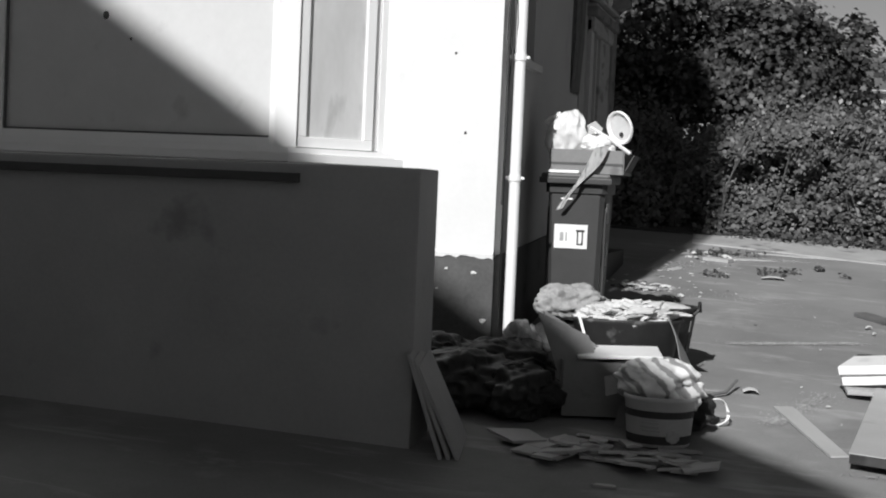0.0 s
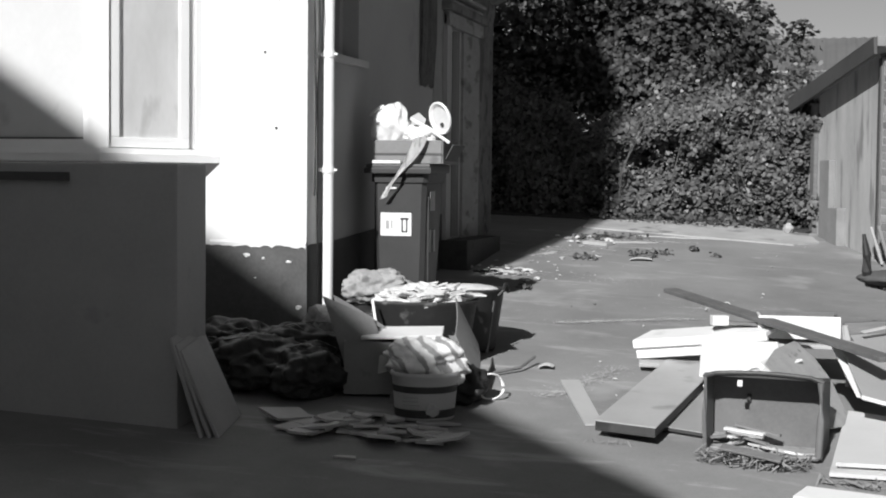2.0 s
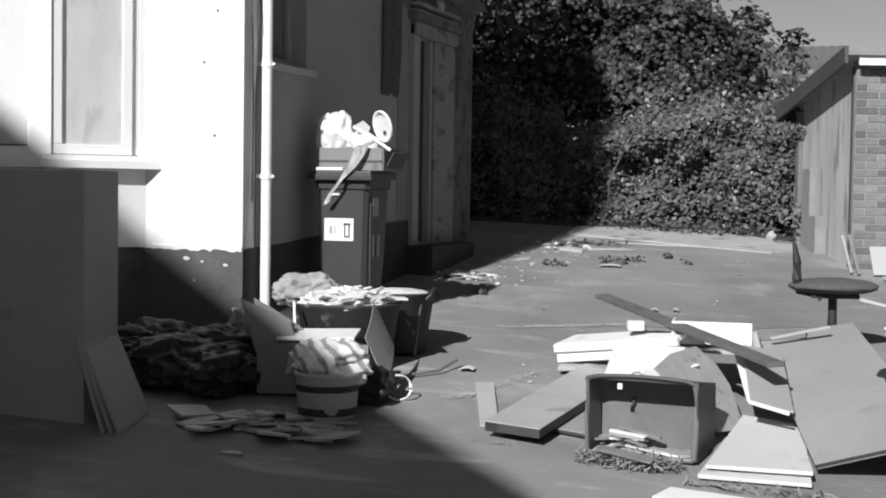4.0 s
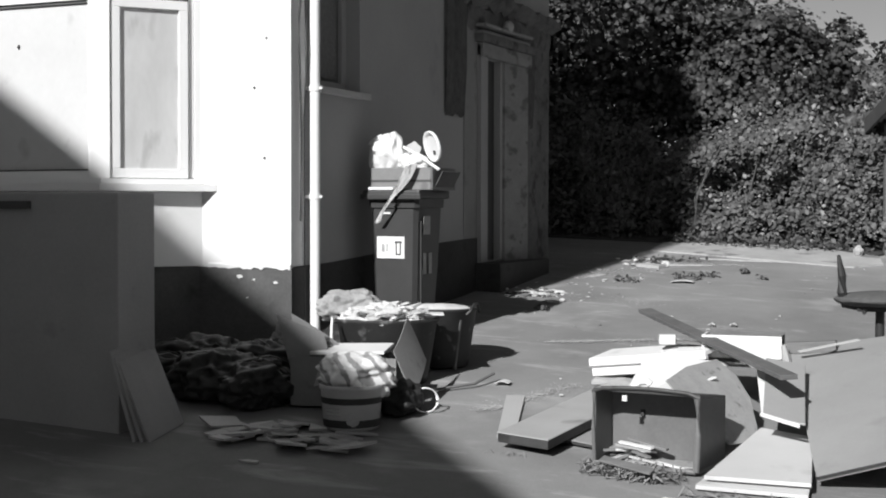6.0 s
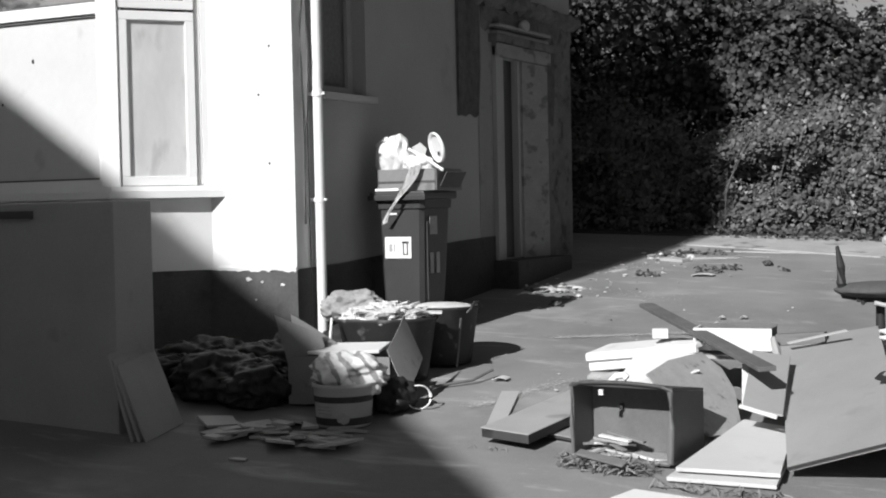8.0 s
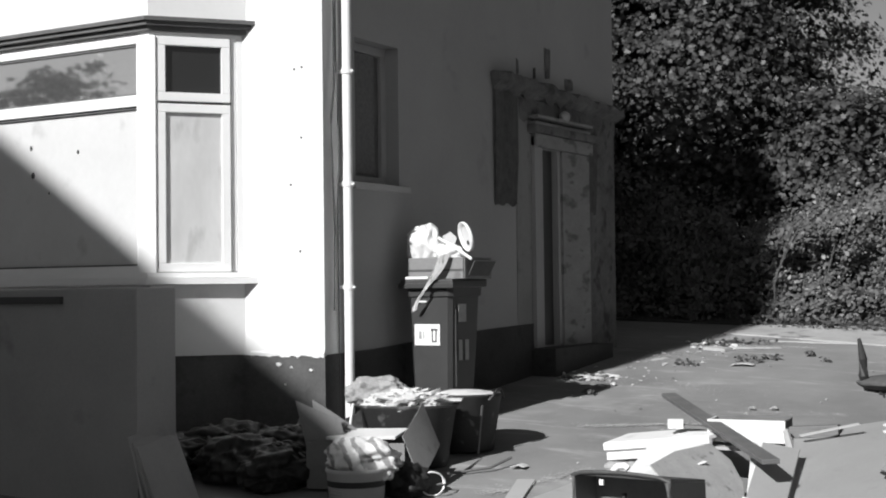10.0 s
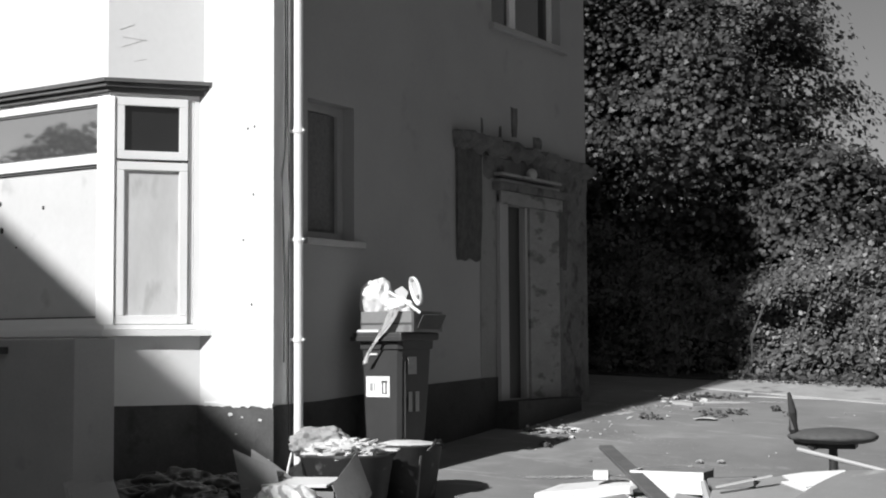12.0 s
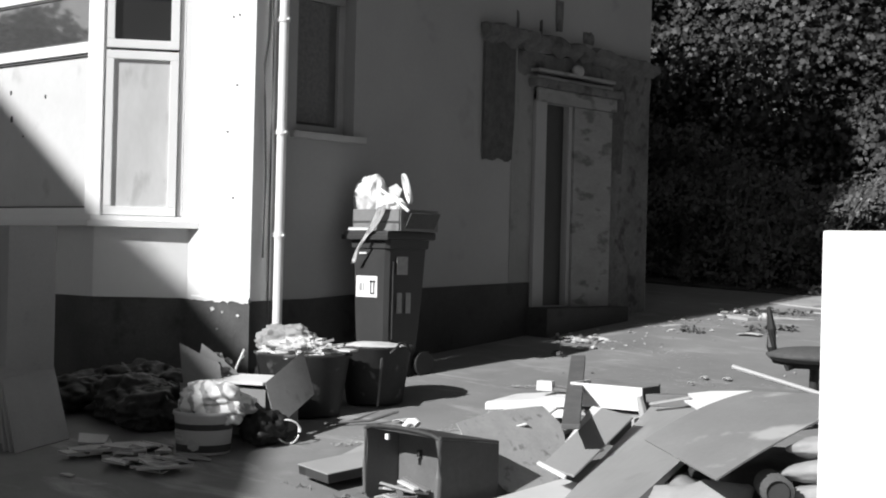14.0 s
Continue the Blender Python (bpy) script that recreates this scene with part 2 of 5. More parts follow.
def prism(points, thick, m=None, bevel=0.0):
    """A flat polygon in x and y with a thickness below z = 0."""
    bm = bmesh.new()
    top = [bm.verts.new((x, y, 0)) for x, y in points]
    low = [bm.verts.new((x, y, -thick)) for x, y in points]
    bm.faces.new(top)
    bm.faces.new(low[::-1])
    k = len(points)
    for i in range(k):
        bm.faces.new((top[i], low[i], low[(i + 1) % k], top[(i + 1) % k]))
    bmesh.ops.recalc_face_normals(bm, faces=bm.faces)
    if bevel:
        bmesh.ops.bevel(bm, geom=list(bm.edges), offset=bevel, segments=1, affect="EDGES")
    if m is not None:
        bmesh.ops.transform(bm, matrix=m, verts=bm.verts)
    return bm


def board(origin, along, across, thick, warp=0.0, bevel=0.003):
    """A flat board from one corner and its two edges, as vectors; the thickness lies below."""
    o, u, v = Vector(origin), Vector(along), Vector(across)
    w = u.cross(v).normalized()
    if w.z < 0:
        w = -w
    bm = bmesh.new()
    nu, nv = (10, 6) if warp else (1, 1)
    def at(i, j, d):
        s, t = i / nu, j / nv
        return o + u * s + v * t + w * (d + warp * (4 * s * (1 - s)))
    top = [[bm.verts.new(at(i, j, 0)) for j in range(nv + 1)] for i in range(nu + 1)]
    low = [[bm.verts.new(at(i, j, -thick)) for j in range(nv + 1)] for i in range(nu + 1)]
    for i in range(nu):
        for j in range(nv):
            bm.faces.new((top[i][j], top[i + 1][j], top[i + 1][j + 1], top[i][j + 1]))
            bm.faces.new((low[i][j], low[i][j + 1], low[i + 1][j + 1], low[i + 1][j]))
    for i in range(nu):
        for j in (0, nv):
            bm.faces.new((top[i][j], top[i + 1][j], low[i + 1][j], low[i][j]))
    for j in range(nv):
        for i in (0, nu):
            bm.faces.new((top[i][j], top[i][j + 1], low[i][j + 1], low[i][j]))
    bmesh.ops.recalc_face_normals(bm, faces=bm.faces)
    if bevel and not warp:
        bmesh.ops.bevel(bm, geom=list(bm.edges), offset=min(bevel, thick * 0.3), segments=1, affect="EDGES")
    return bm


def blob(size, rough, seed, freq=2.0, flat=0.0, sub=4, crease=0.0):
    """A lumpy, creased bag or heap, size in half-widths; its underside is flattened at -flat."""
    bm = bmesh.new()
    bmesh.ops.create_icosphere(bm, subdivisions=sub, radius=1.0)
    for v in bm.verts:
        p = v.co * freq + Vector((seed * 7.1, seed * 3.3, seed))
        d = noise.noise(p) * rough + noise.noise(p * 2.7) * rough * 0.5
        if crease:
            d -= abs(noise.noise(Vector((p.x * 2.2, p.y * 2.2, p.z * 0.9)))) * crease
        v.co = v.co * (1 + d)
        v.co = Vector((v.co.x * size[0], v.co.y * size[1], v.co.z * size[2]))
        if v.co.z < -flat:
            v.co.z = -flat + (v.co.z + flat) * 0.06
    return bm


def pleat(bm, axis, count, deep, seed):
    """Gathers a bag's skin into uneven folds that run along one axis."""
    u, v = ((1, 2), (0, 2), (0, 1))[axis]
    for p in bm.verts:
        a = math.atan2(p.co[v], p.co[u])
        t = p.co[axis] * 6.0
        w = math.sin(count * a + 2.5 * noise.noise(Vector((t, a, seed)))) + 0.6 * math.sin(count * 1.7 * a + t + seed)
        k = 1 + deep * (1 - abs(w)) + 0.5 * deep * noise.noise(p.co * 22)
        p.co[u] *= k
        p.co[v] *= k
    return bm


def sweep(points, radius, n=8, flat=1.0):
    """A bent round or flattened bar through the points."""
    bm = bmesh.new()
    pts = [Vector(p) for p in points]
    rings = []
    for i, p in enumerate(pts):
        d = (pts[min(i + 1, len(pts) - 1)] - pts[max(i - 1, 0)]).normalized()
        side = d.cross(Vector((0, 0, 1)))
        side = side.normalized() if side.length > 1e-4 else Vector((1, 0, 0))
        up = side.cross(d)
        r = radius[i] if isinstance(radius, (list, tuple)) else radius
        rings.append([bm.verts.new(p + side * (r * math.cos(2 * math.pi * k / n)) + up * (r * flat * math.sin(2 * math.pi * k / n))) for k in range(n)])
    for a, b in zip(rings, rings[1:]):
        for k in range(n):
            bm.faces.new((a[k], a[(k + 1) % n], b[(k + 1) % n], b[k]))
    bm.faces.new(rings[0][::-1])
    bm.faces.new(rings[-1])
    bmesh.ops.recalc_face_normals(bm, faces=bm.faces)
    return bm


def gz(x, y):
    """Height of the sloping yard."""
    return 0.101 - 0.0398 * max(-9.0, min(10.0, x)) + 0.1 * max(-11.0, min(13.0, y))


def holed_wall(us, vs, holes, thick, put):
    """A wall with openings: cells between the cuts us and vs, without the cells in holes; put maps (u, v, depth)."""
    bm = bmesh.new()
    seen = {}
    def vert(i, j, d):
        key = (i, j, d)
        if key not in seen:
            seen[key] = bm.verts.new(put(us[i], vs[j], d * thick))
        return seen[key]
    full = lambda i, j: 0 <= i < len(us) - 1 and 0 <= j < len(vs) - 1 and (i, j) not in holes
    for i in range(len(us) - 1):
        for j in range(len(vs) - 1):
            if not full(i, j):
                continue
            for d in (0, 1):
                bm.faces.new((vert(i, j, d), vert(i + 1, j, d), vert(i + 1, j + 1, d), vert(i, j + 1, d)))
            for (a, b), (p, q) in (((i - 1, j), ((i, j), (i, j + 1))), ((i + 1, j), ((i + 1, j), (i + 1, j + 1))), ((i, j - 1), ((i, j), (i + 1, j))), ((i, j + 1), ((i, j + 1), (i + 1, j + 1)))):
                if not full(a, b):
                    bm.faces.new((vert(*p, 0), vert(*q, 0), vert(*q, 1), vert(*p, 1)))
    bmesh.ops.recalc_face_normals(bm, faces=bm.faces)
    return bm


def window(parent, m, w, h, bar, depth, pane_material, set_back=0.55):
    """A framed pane in the plane x, z of m, its outer face at y = 0 and its depth towards +y: four bars and a pane."""
    for i, (x0, x1, z0, z1) in enumerate(((0, w, 0, bar), (0, w, h - bar, h), (0, bar, bar, h - bar), (w - bar, w, bar, h - bar))):
        ob = part("window_frame", box(x0, x1, 0, depth, z0, z1, 0.006), UPVC, parent)
        ob.matrix_local = m
    ob = part("pane", box(bar - 0.004, w - bar + 0.004, depth * set_back, depth * set_back + 0.012, bar - 0.004, h - bar + 0.004), pane_material, parent)
    ob.matrix_local = m
    return ob


# ---- ground ----
def ground_mesh():
    cuts_x = [-400, -60, -20] + [-8 + 0.5 * i for i in range(45)] + [30, 80, 400]
    cuts_y = [-400, -60, -25] + [-12 + 0.5 * i for i in range(53)] + [30, 80, 400]
    bm = bmesh.new()
    grid = [[bm.verts.new((x, y, gz(x, y) + (0.006 * noise.noise(Vector((x * 0.7, y * 0.7, 0))) if abs(x) < 16 and abs(y) < 16 else 0))) for y in cuts_y] for x in cuts_x]
    for i in range(len(cuts_x) - 1):
        for j in range(len(cuts_y) - 1):
            bm.faces.new((grid[i][j], grid[i + 1][j], grid[i + 1][j + 1], grid[i][j + 1]))
    return bm


solo("ground", ground_mesh(), TARMAC, "worn grey tarmac yard with dusty pale stains", "ground", kind="structure", smooth=True)


def on_ground(bm, lift):
    """Lets a flat mesh lie on the sloping yard."""
    for v in bm.verts:
        v.co.z += gz(v.co.x, v.co.y) + lift
    return bm


solo("concrete_strip", on_ground(prism([(0.75, 6.5), (1.4, 6.4), (3.0, 6.1), (3.25, 6.4), (3.1, 7.1), (2.2, 7.6), (0.7, 7.3)], 0.04), 0.014), CONCRETE, "pale cracked concrete strip along the hedge", "pavement", kind="structure")
solo("earth_strip", on_ground(prism([(-4, 7.2), (0.7, 7.2), (2.2, 7.5), (3.1, 7.0), (3.3, 7.6), (3.3, 12.5), (-4, 12.5)], 0.06), 0.024), EARTH, "dark bare earth under the hedge", "ground", kind="structure")

# ---- house ----
TOP = 7.25
side_u = [0.2, 0.42, 1.04, 3.3, 3.5, 3.88, 4.72, 5.27]
side_v = [-0.3, 0.7, 2.08, 2.59, 3.2, 4.35, 5.1, 5.2]
side_holes = {(1, 2), (1, 3), (4, 1), (4, 2), (3, 5), (4, 5), (5, 5)}
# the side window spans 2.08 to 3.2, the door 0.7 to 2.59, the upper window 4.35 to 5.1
solo("wall_side", holed_wall(side_u, side_v, side_holes, 0.3, lambda u, v, d: (-d, u, v)), SIDE_RENDER, "rendered side wall of the house, part of its shade in the tone", "wall", kind="structure")
solo("wall_front", box(-7.0, 0.0, 0.0, 0.2, 0.45, TOP - 0.05), WHITE_RENDER, "sunlit white rendered front wall with small holes", "wall", kind="structure")
solo("wall_back", box(-7.0, -0.31, 4.97, 5.27, 0, 5.25), SIDE_RENDER, "plain rendered back wall of the house", "wall", kind="structure")
solo("wall_far", box(-7.3, -7.0, 0.0, 5.27, 0, 5.25), SIDE_RENDER, "plain rendered far wall of the house", "wall", kind="structure")
solo("roof", board((-7.5, -0.06, TOP + 0.1), (7.56, 0, 0), (0, 5.45, -5.45 * 0.37), 0.12), LEAD, "grey pitched house roof falling to the rear", "roof", kind="structure")
solo("floor", box(-6.9, -0.32, 0.32, 4.95, 0.6, 0.7), WOOD, "dim indoor floor of the house", "floor", kind="structure")

slope = lambda y: TOP - 0.03 - 0.37 * y
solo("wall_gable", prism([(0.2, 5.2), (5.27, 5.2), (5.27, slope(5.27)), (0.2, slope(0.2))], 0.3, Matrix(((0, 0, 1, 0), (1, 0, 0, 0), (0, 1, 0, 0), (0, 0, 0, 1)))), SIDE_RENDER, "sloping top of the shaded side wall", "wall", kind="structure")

# plinths, a little behind the lip of the render above
solo("plinth_front", box(-0.84, 0.006, -0.006, 0.2, -0.1, 0.765), PLINTH, "dark painted plinth with flaking white spots", "plinth", kind="structure")
bm = bmesh.new()
plinth_top = ((0.001, 0.775), (0.6, 0.79), (1.9, 0.87), (3.35, 0.92))
va = [bm.verts.new((0.012, y, z)) for y, z in plinth_top]
vb = [bm.verts.new((0.012, y, -0.1)) for y, z in plinth_top]
vc = [bm.verts.new((-0.05, y, z)) for y, z in plinth_top]
for i in range(3):
    bm.faces.new((vb[i], vb[i + 1], va[i + 1], va[i]))
    bm.faces.new((va[i], va[i + 1], vc[i + 1], vc[i]))
bm.faces.new((vb[3], vc[3], va[3]))
solo("plinth_side", bm, SIDE_PLINTH, "black painted plinth of the shaded side wall", "plinth", kind="structure")

# bay: front at y = -0.55, canted at 45 degrees back to the wall
BX, BY, BL, BW, BE = -1.2, -0.56, -3.32, -0.75, -3.77


def bay_ring(z0, z1, out=0.0):
    k = out * 0.414
    pts = [(BE - out * 1.414, 0.05), (BE - out * 1.414, 0.0 - 0.004), (BL - k, BY - out), (BX + k, BY - out), (BW + out * 1.414 - 0.0, 0.0 - 0.004), (BW + out * 1.414, 0.05)]
    return prism(pts, z1 - z0, pose(0, 0, z1))


bay = thing("bay_window", pose(0, 0, 0), "two-storey canted bay with white plastic windows, boarded below", "bay window", kind="structure")
part("bay_plinth", bay_ring(-0.3, 0.768, -0.012), PLINTH, bay, "dark painted plinth")
part("dado", bay_ring(0.77, 1.31), WHITE_RENDER, bay)
part("window_sill", bay_ring(1.312, 1.36, 0.09), UPVC, bay)
bm = bay_ring(1.362, 1.4, 0.05)
part("sill_upstand", bm, UPVC, bay)
part("head", bay_ring(3.19, 3.235, -0.01), UPVC, bay)
part("flashing", bay_ring(3.295, 3.325, 0.085), LEAD, bay, "dark lead-covered ledge over the window")
part("ledge_soffit", bay_ring(3.262, 3.293, 0.06), LEAD, bay)
part("ledge_soffit", bay_ring(3.225, 3.26, 0.025), LEAD, bay)
part("upper_wall", bay_ring(3.327, TOP - 0.01, 0.02), WHITE_RENDER, bay)
part("shadow_gap", box(0.613, 0.62, -0.004, 0.02, 1.41, 3.19), LEAD, bay).matrix_local = Matrix.Translation((BX, BY, 0)) @ Euler((0, 0, math.atan2(-BY, BW - BX))).to_matrix().to_4x4()
part("shadow_gap", box(0.01, 0.66, -0.006, 0.02, 1.4, 1.406), LEAD, bay).matrix_local = Matrix.Translation((BX, BY, 0)) @ Euler((0, 0, math.atan2(-BY, BW - BX))).to_matrix().to_4x4()
part("gasket", box(-3.178, BX - 0.131, 0.016, 0.036, 1.456, 1.468), LEAD, bay).matrix_local = Matrix.Translation((0, BY, 0))
part("gasket", box(-3.18, -3.168, 0.016, 0.036, 1.469, 2.644), LEAD, bay).matrix_local = Matrix.Translation((0, BY, 0))
part("gasket", box(-3.18, -3.168, 0.012, 0.03, 2.764, 3.121), LEAD, bay).matrix_local = Matrix.Translation((0, BY, 0))
part("gasket", box(-3.1, BX - 0.131, 0.02, 0.04, 2.645, 2.664), LEAD, bay).matrix_local = Matrix.Translation((0, BY, 0))
part("gasket", box(-3.1, BX - 0.131, 0.012, 0.03, 2.751, 2.763), LEAD, bay).matrix_local = Matrix.Translation((0, BY, 0))
part("gasket", box(-3.1, BX - 0.131, 0.012, 0.03, 3.122, 3.139), LEAD, bay).matrix_local = Matrix.Translation((0, BY, 0))
# dark solid filling the bay, in place of the unlit room behind the panes
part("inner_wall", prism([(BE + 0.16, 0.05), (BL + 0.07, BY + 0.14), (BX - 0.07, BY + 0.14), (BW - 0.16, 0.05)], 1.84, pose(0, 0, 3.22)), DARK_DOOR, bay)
# canted side: the plane starts at the front corner and runs to the wall
cant = Matrix.Translation((BX, BY, 0)) @ Euler((0, 0, math.atan2(-BY, BW - BX))).to_matrix().to_4x4()
CL = math.hypot(BW - BX, BY)
part("corner_post", box(-0.09, 0.05, -0.005, 0.1, 1.4, 3.19, 0.008), UPVC, bay).matrix_local = Matrix.Translation((BX, BY, 0)) @ Euler((0, 0, radians(22))).to_matrix().to_4x4()
part("mullion", box(-0.13, 0.0, 0.0, 0.08, 1.4, 3.19, 0.008), UPVC, bay).matrix_local = Matrix.Translation((BX, BY, 0))
part("mullion", box(0.0, 0.06, 0.002, 0.08, 1.4, 3.19, 0.006), UPVC, bay).matrix_local = cant
part("mullion", box(0.62, 0.665, 0.012, 0.08, 1.4, 3.19, 0.006), UPVC, bay).matrix_local = cant
part("mullion", box(0.667, CL + 0.02, 0.006, 0.1, 1.4, 3.19, 0.006), UPVC, bay).matrix_local = cant
low = thing("casement", cant @ pose(0.055, -0.012, 1.405), "", "")
low.parent = bay
window(low, Matrix(), 0.56, 1.275, 0.066, 0.07, BOARD_GREY, 0.36)
high = thing("fanlight", cant @ pose(0.055, -0.012, 2.7), "", "")
high.parent = bay
window(high, Matrix(), 0.56, 0.49, 0.066, 0.07, GLASS)
for ob in (low, high):
    for k in ("label", "category"):
        if k in ob:
            del ob[k]
for u0, u1, z, tip in ((0.08, 0.2, 3.72, -22), (0.1, 0.29, 3.66, 6), (0.09, 0.29, 3.58, -20), (0.19, 0.29, 3.47, -14)):
    part("render_crack", box(0, u1 - u0, -0.0225, -0.0185, 0, 0.004), PANEL_PALE, bay).matrix_local = cant @ pose(u0, 0, z, 0, tip, 0)
# front lights
fm = Matrix.Translation((-3.18, BY, 0))
wide = BX - 0.13 + 3.18
part("transom", box(0, wide, 0.0, 0.07, 2.665, 2.75, 0.006), UPVC, bay).matrix_local = fm
part("bottom_rail", box(0, wide, 0.0, 0.07, 1.4, 1.455, 0.006), UPVC, bay).matrix_local = fm
part("top_rail", box(0, wide, 0.0, 0.07, 3.14, 3.19, 0.006), UPVC, bay).matrix_local = fm
part("boarding", box(0, wide, 0.04, 0.055, 1.455, 2.665), BOARD_WHITE, bay, "white boarding with screw holes behind the frame").matrix_local = fm
part("fanlight_pane", box(0, wide, 0.03, 0.045, 2.75, 3.14), MIRROR_GLASS, bay).matrix_local = fm
part("mullion", box(-0.13, 0.0, 0.0, 0.08, 1.4, 3.19, 0.008), UPVC, bay).matrix_local = fm
part("boarding", box(-0.72, 0.0, 0.02, 0.06, 1.4, 3.19), BOARD_WHITE, bay).matrix_local = Matrix.Translation((BL, BY, 0)) @ Euler((0, 0, math.atan2(BY, BL - BE))).to_matrix().to_4x4()
for x, z, s in ((-2.5, 2.42, 0.016), (-1.98, 2.36, 0.014), (-2.48, 2.2, 0.022), (-2.3, 2.05, 0.008)):
    part("screw_hole", blob((s, 0.006, s * 1.3), 0.3, x, 3.0, 0.1, 2), INK, bay).matrix_local = pose(x, BY + 0.04, z)

# side window, upper window
w1 = thing("window_1", pose(-0.12, 0, 0), "narrow dusty side window in a pale frame", "window", kind="structure")
turn_side = Matrix.Translation((0, 0.42, 2.08)) @ Euler((0, 0, radians(90))).to_matrix().to_4x4()
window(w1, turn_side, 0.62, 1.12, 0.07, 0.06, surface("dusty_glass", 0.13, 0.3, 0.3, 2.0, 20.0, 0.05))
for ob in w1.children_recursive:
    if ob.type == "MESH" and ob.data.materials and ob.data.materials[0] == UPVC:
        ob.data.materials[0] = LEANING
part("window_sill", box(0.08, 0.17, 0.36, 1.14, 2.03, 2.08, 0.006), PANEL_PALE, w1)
# strip added before the pane to draw the reflection on its left part
part("blind", box(-0.032, -0.024, 0.49, 0.86, 2.17, 3.12), WOOD, w1, "strip over the pane that stands for its paler reflection").matrix_local = pose(0.03, 0, 0)
w2 = thing("window_2", pose(-0.1, 0, 0), "wide upper window with a plain frame", "window", kind="structure")
for y, w in ((3.3, 0.58), (3.88, 0.84)):
    window(w2, Matrix.Translation((0, y, 4.35)) @ Euler((0, 0, radians(90))).to_matrix().to_4x4(), w, 0.75, 0.06, 0.06, GLASS)
part("window_sill", box(0.05, 0.16, 3.25, 4.8, 4.29, 4.35, 0.006), SIDE_RENDER, w2)

# doorway with the scar of a broken porch
door = thing("door_1", pose(0, 0, 0), "dark recessed side door in a scarred pale surround", "door", kind="structure")
part("door_leaf", box(-0.09, -0.045, 3.502, 3.878, 0.7, 2.59, 0.004), BIN, door)
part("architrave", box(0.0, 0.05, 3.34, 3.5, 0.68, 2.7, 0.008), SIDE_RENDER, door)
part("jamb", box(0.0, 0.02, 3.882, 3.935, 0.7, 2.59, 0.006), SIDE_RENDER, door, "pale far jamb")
part("cornice", box(0.0, 0.11, 3.26, 4.66, 2.72, 2.8, 0.02), SCAR, door)
PILASTER = surface("flaking_pilaster_paint", 0.27, 0.9, 0.2, 3.4, 26.0, 0.9, dark=0.14, spots=0.07, grain=(1.0, 0.6, 1.5), depth=0.02)
part("pilaster", box(0.0, 0.045, 3.94, 4.56, 0.3, 2.59, 0.01), PILASTER, door, "flaking pale pilaster")
part("lintel", box(0.0, 0.07, 3.34, 4.6, 2.592, 2.72, 0.012), PILASTER, door)
for y0, z0, x1 in ((3.3, 2.8, 0.09), (3.28, 2.86, 0.12), (3.32, 2.74, 0.085)):
    part("moulding", box(0.0, x1, y0, 4.5, z0, z0 + 0.028, 0.008), PILASTER, door)
part("step", box(0.0, 0.26, 3.3, 4.6, 0.2, 0.69, 0.015), SIDE_PLINTH, door)
lamp = solo("wall_lamp", blob((0.05, 0.08, 0.06), 0.1, 2, 1.0, 0.06, 3), LEANING, "small pale wall lamp over the door", "lamp", smooth=True)
lamp.matrix_world = pose(0.09, 3.91, 2.92)


def ragged(y0, y1, z0, z1, x, seed, step=0.06, rag=0.05):
    """A rough broken patch standing proud of the side wall, with uneven edges."""
    bm = bmesh.new()
    rnd = random.Random(seed)
    n = max(3, int((y1 - y0) / step))
    front = []
    for k in range(n + 1):
        y = y0 + (y1 - y0) * k / n
        hi, lo, d = z1(y) + rnd.uniform(-rag, rag), z0(y) + rnd.uniform(-rag, rag), x * rnd.uniform(0.55, 1.25)
        front.append([bm.verts.new((0.3 * d, y, lo)), bm.verts.new((d, y + rnd.uniform(-0.01, 0.01), lo * 0.6 + hi * 0.4)), bm.verts.new((d * 0.9, y, hi - 0.02)), bm.verts.new((-0.01, y, hi))])
    for a, b in zip(front, front[1:]):
        for i in range(3):
            bm.faces.new((a[i], b[i], b[i + 1], a[i + 1]))
    for side in (front[0], front[-1]):
        bm.faces.new(side)
    bmesh.ops.recalc_face_normals(bm, faces=bm.faces)
    return bm


scar = thing("porch_scar", pose(0, 0, 0), "ragged dark remains of a porch roof broken off the wall", "wall damage", kind="structure")
part("broken_ledge", ragged(2.58, 5.25, lambda y: 3.06 - 0.02 * (y - 2.6), lambda y: 3.23 - 0.03 * (y - 2.6), 0.13, 3, 0.07, 0.03), SCAR, scar)
part("bare_patch", ragged(2.62, 3.04, lambda y: 2.02, lambda y: 3.1, 0.04, 4, 0.05, 0.02), surface("dark_bare_brickwork", 0.09, 0.95, 0.4, 9.0, 40.0, 0.9, depth=0.03), scar, "dark bare patch")
part("bare_patch", ragged(3.04, 3.34, lambda y: 0.9, lambda y: 3.06, 0.012, 5, 0.08, 0.02), surface("soot_greyed_render", 0.25, 0.92, 0.15, 2.0, 30.0, 0.4, dark=0.17, spots=0.03), scar)
part("bare_patch", ragged(4.58, 4.78, lambda y: 2.0, lambda y: 2.84, 0.03, 6, 0.05, 0.02), surface("dark_bare_mortar", 0.09, 0.95, 0.4, 9.0, 40.0, 0.9, depth=0.03), scar)
part("bare_patch", ragged(4.57, 5.26, lambda y: 0.3, lambda y: 2.86, 0.014, 7, 0.08, 0.0), SCAR, scar)
part("bare_patch", ragged(3.1, 5.25, lambda y: 2.82, lambda y: 3.07, 0.03, 8, 0.1, 0.02), SCAR, scar)
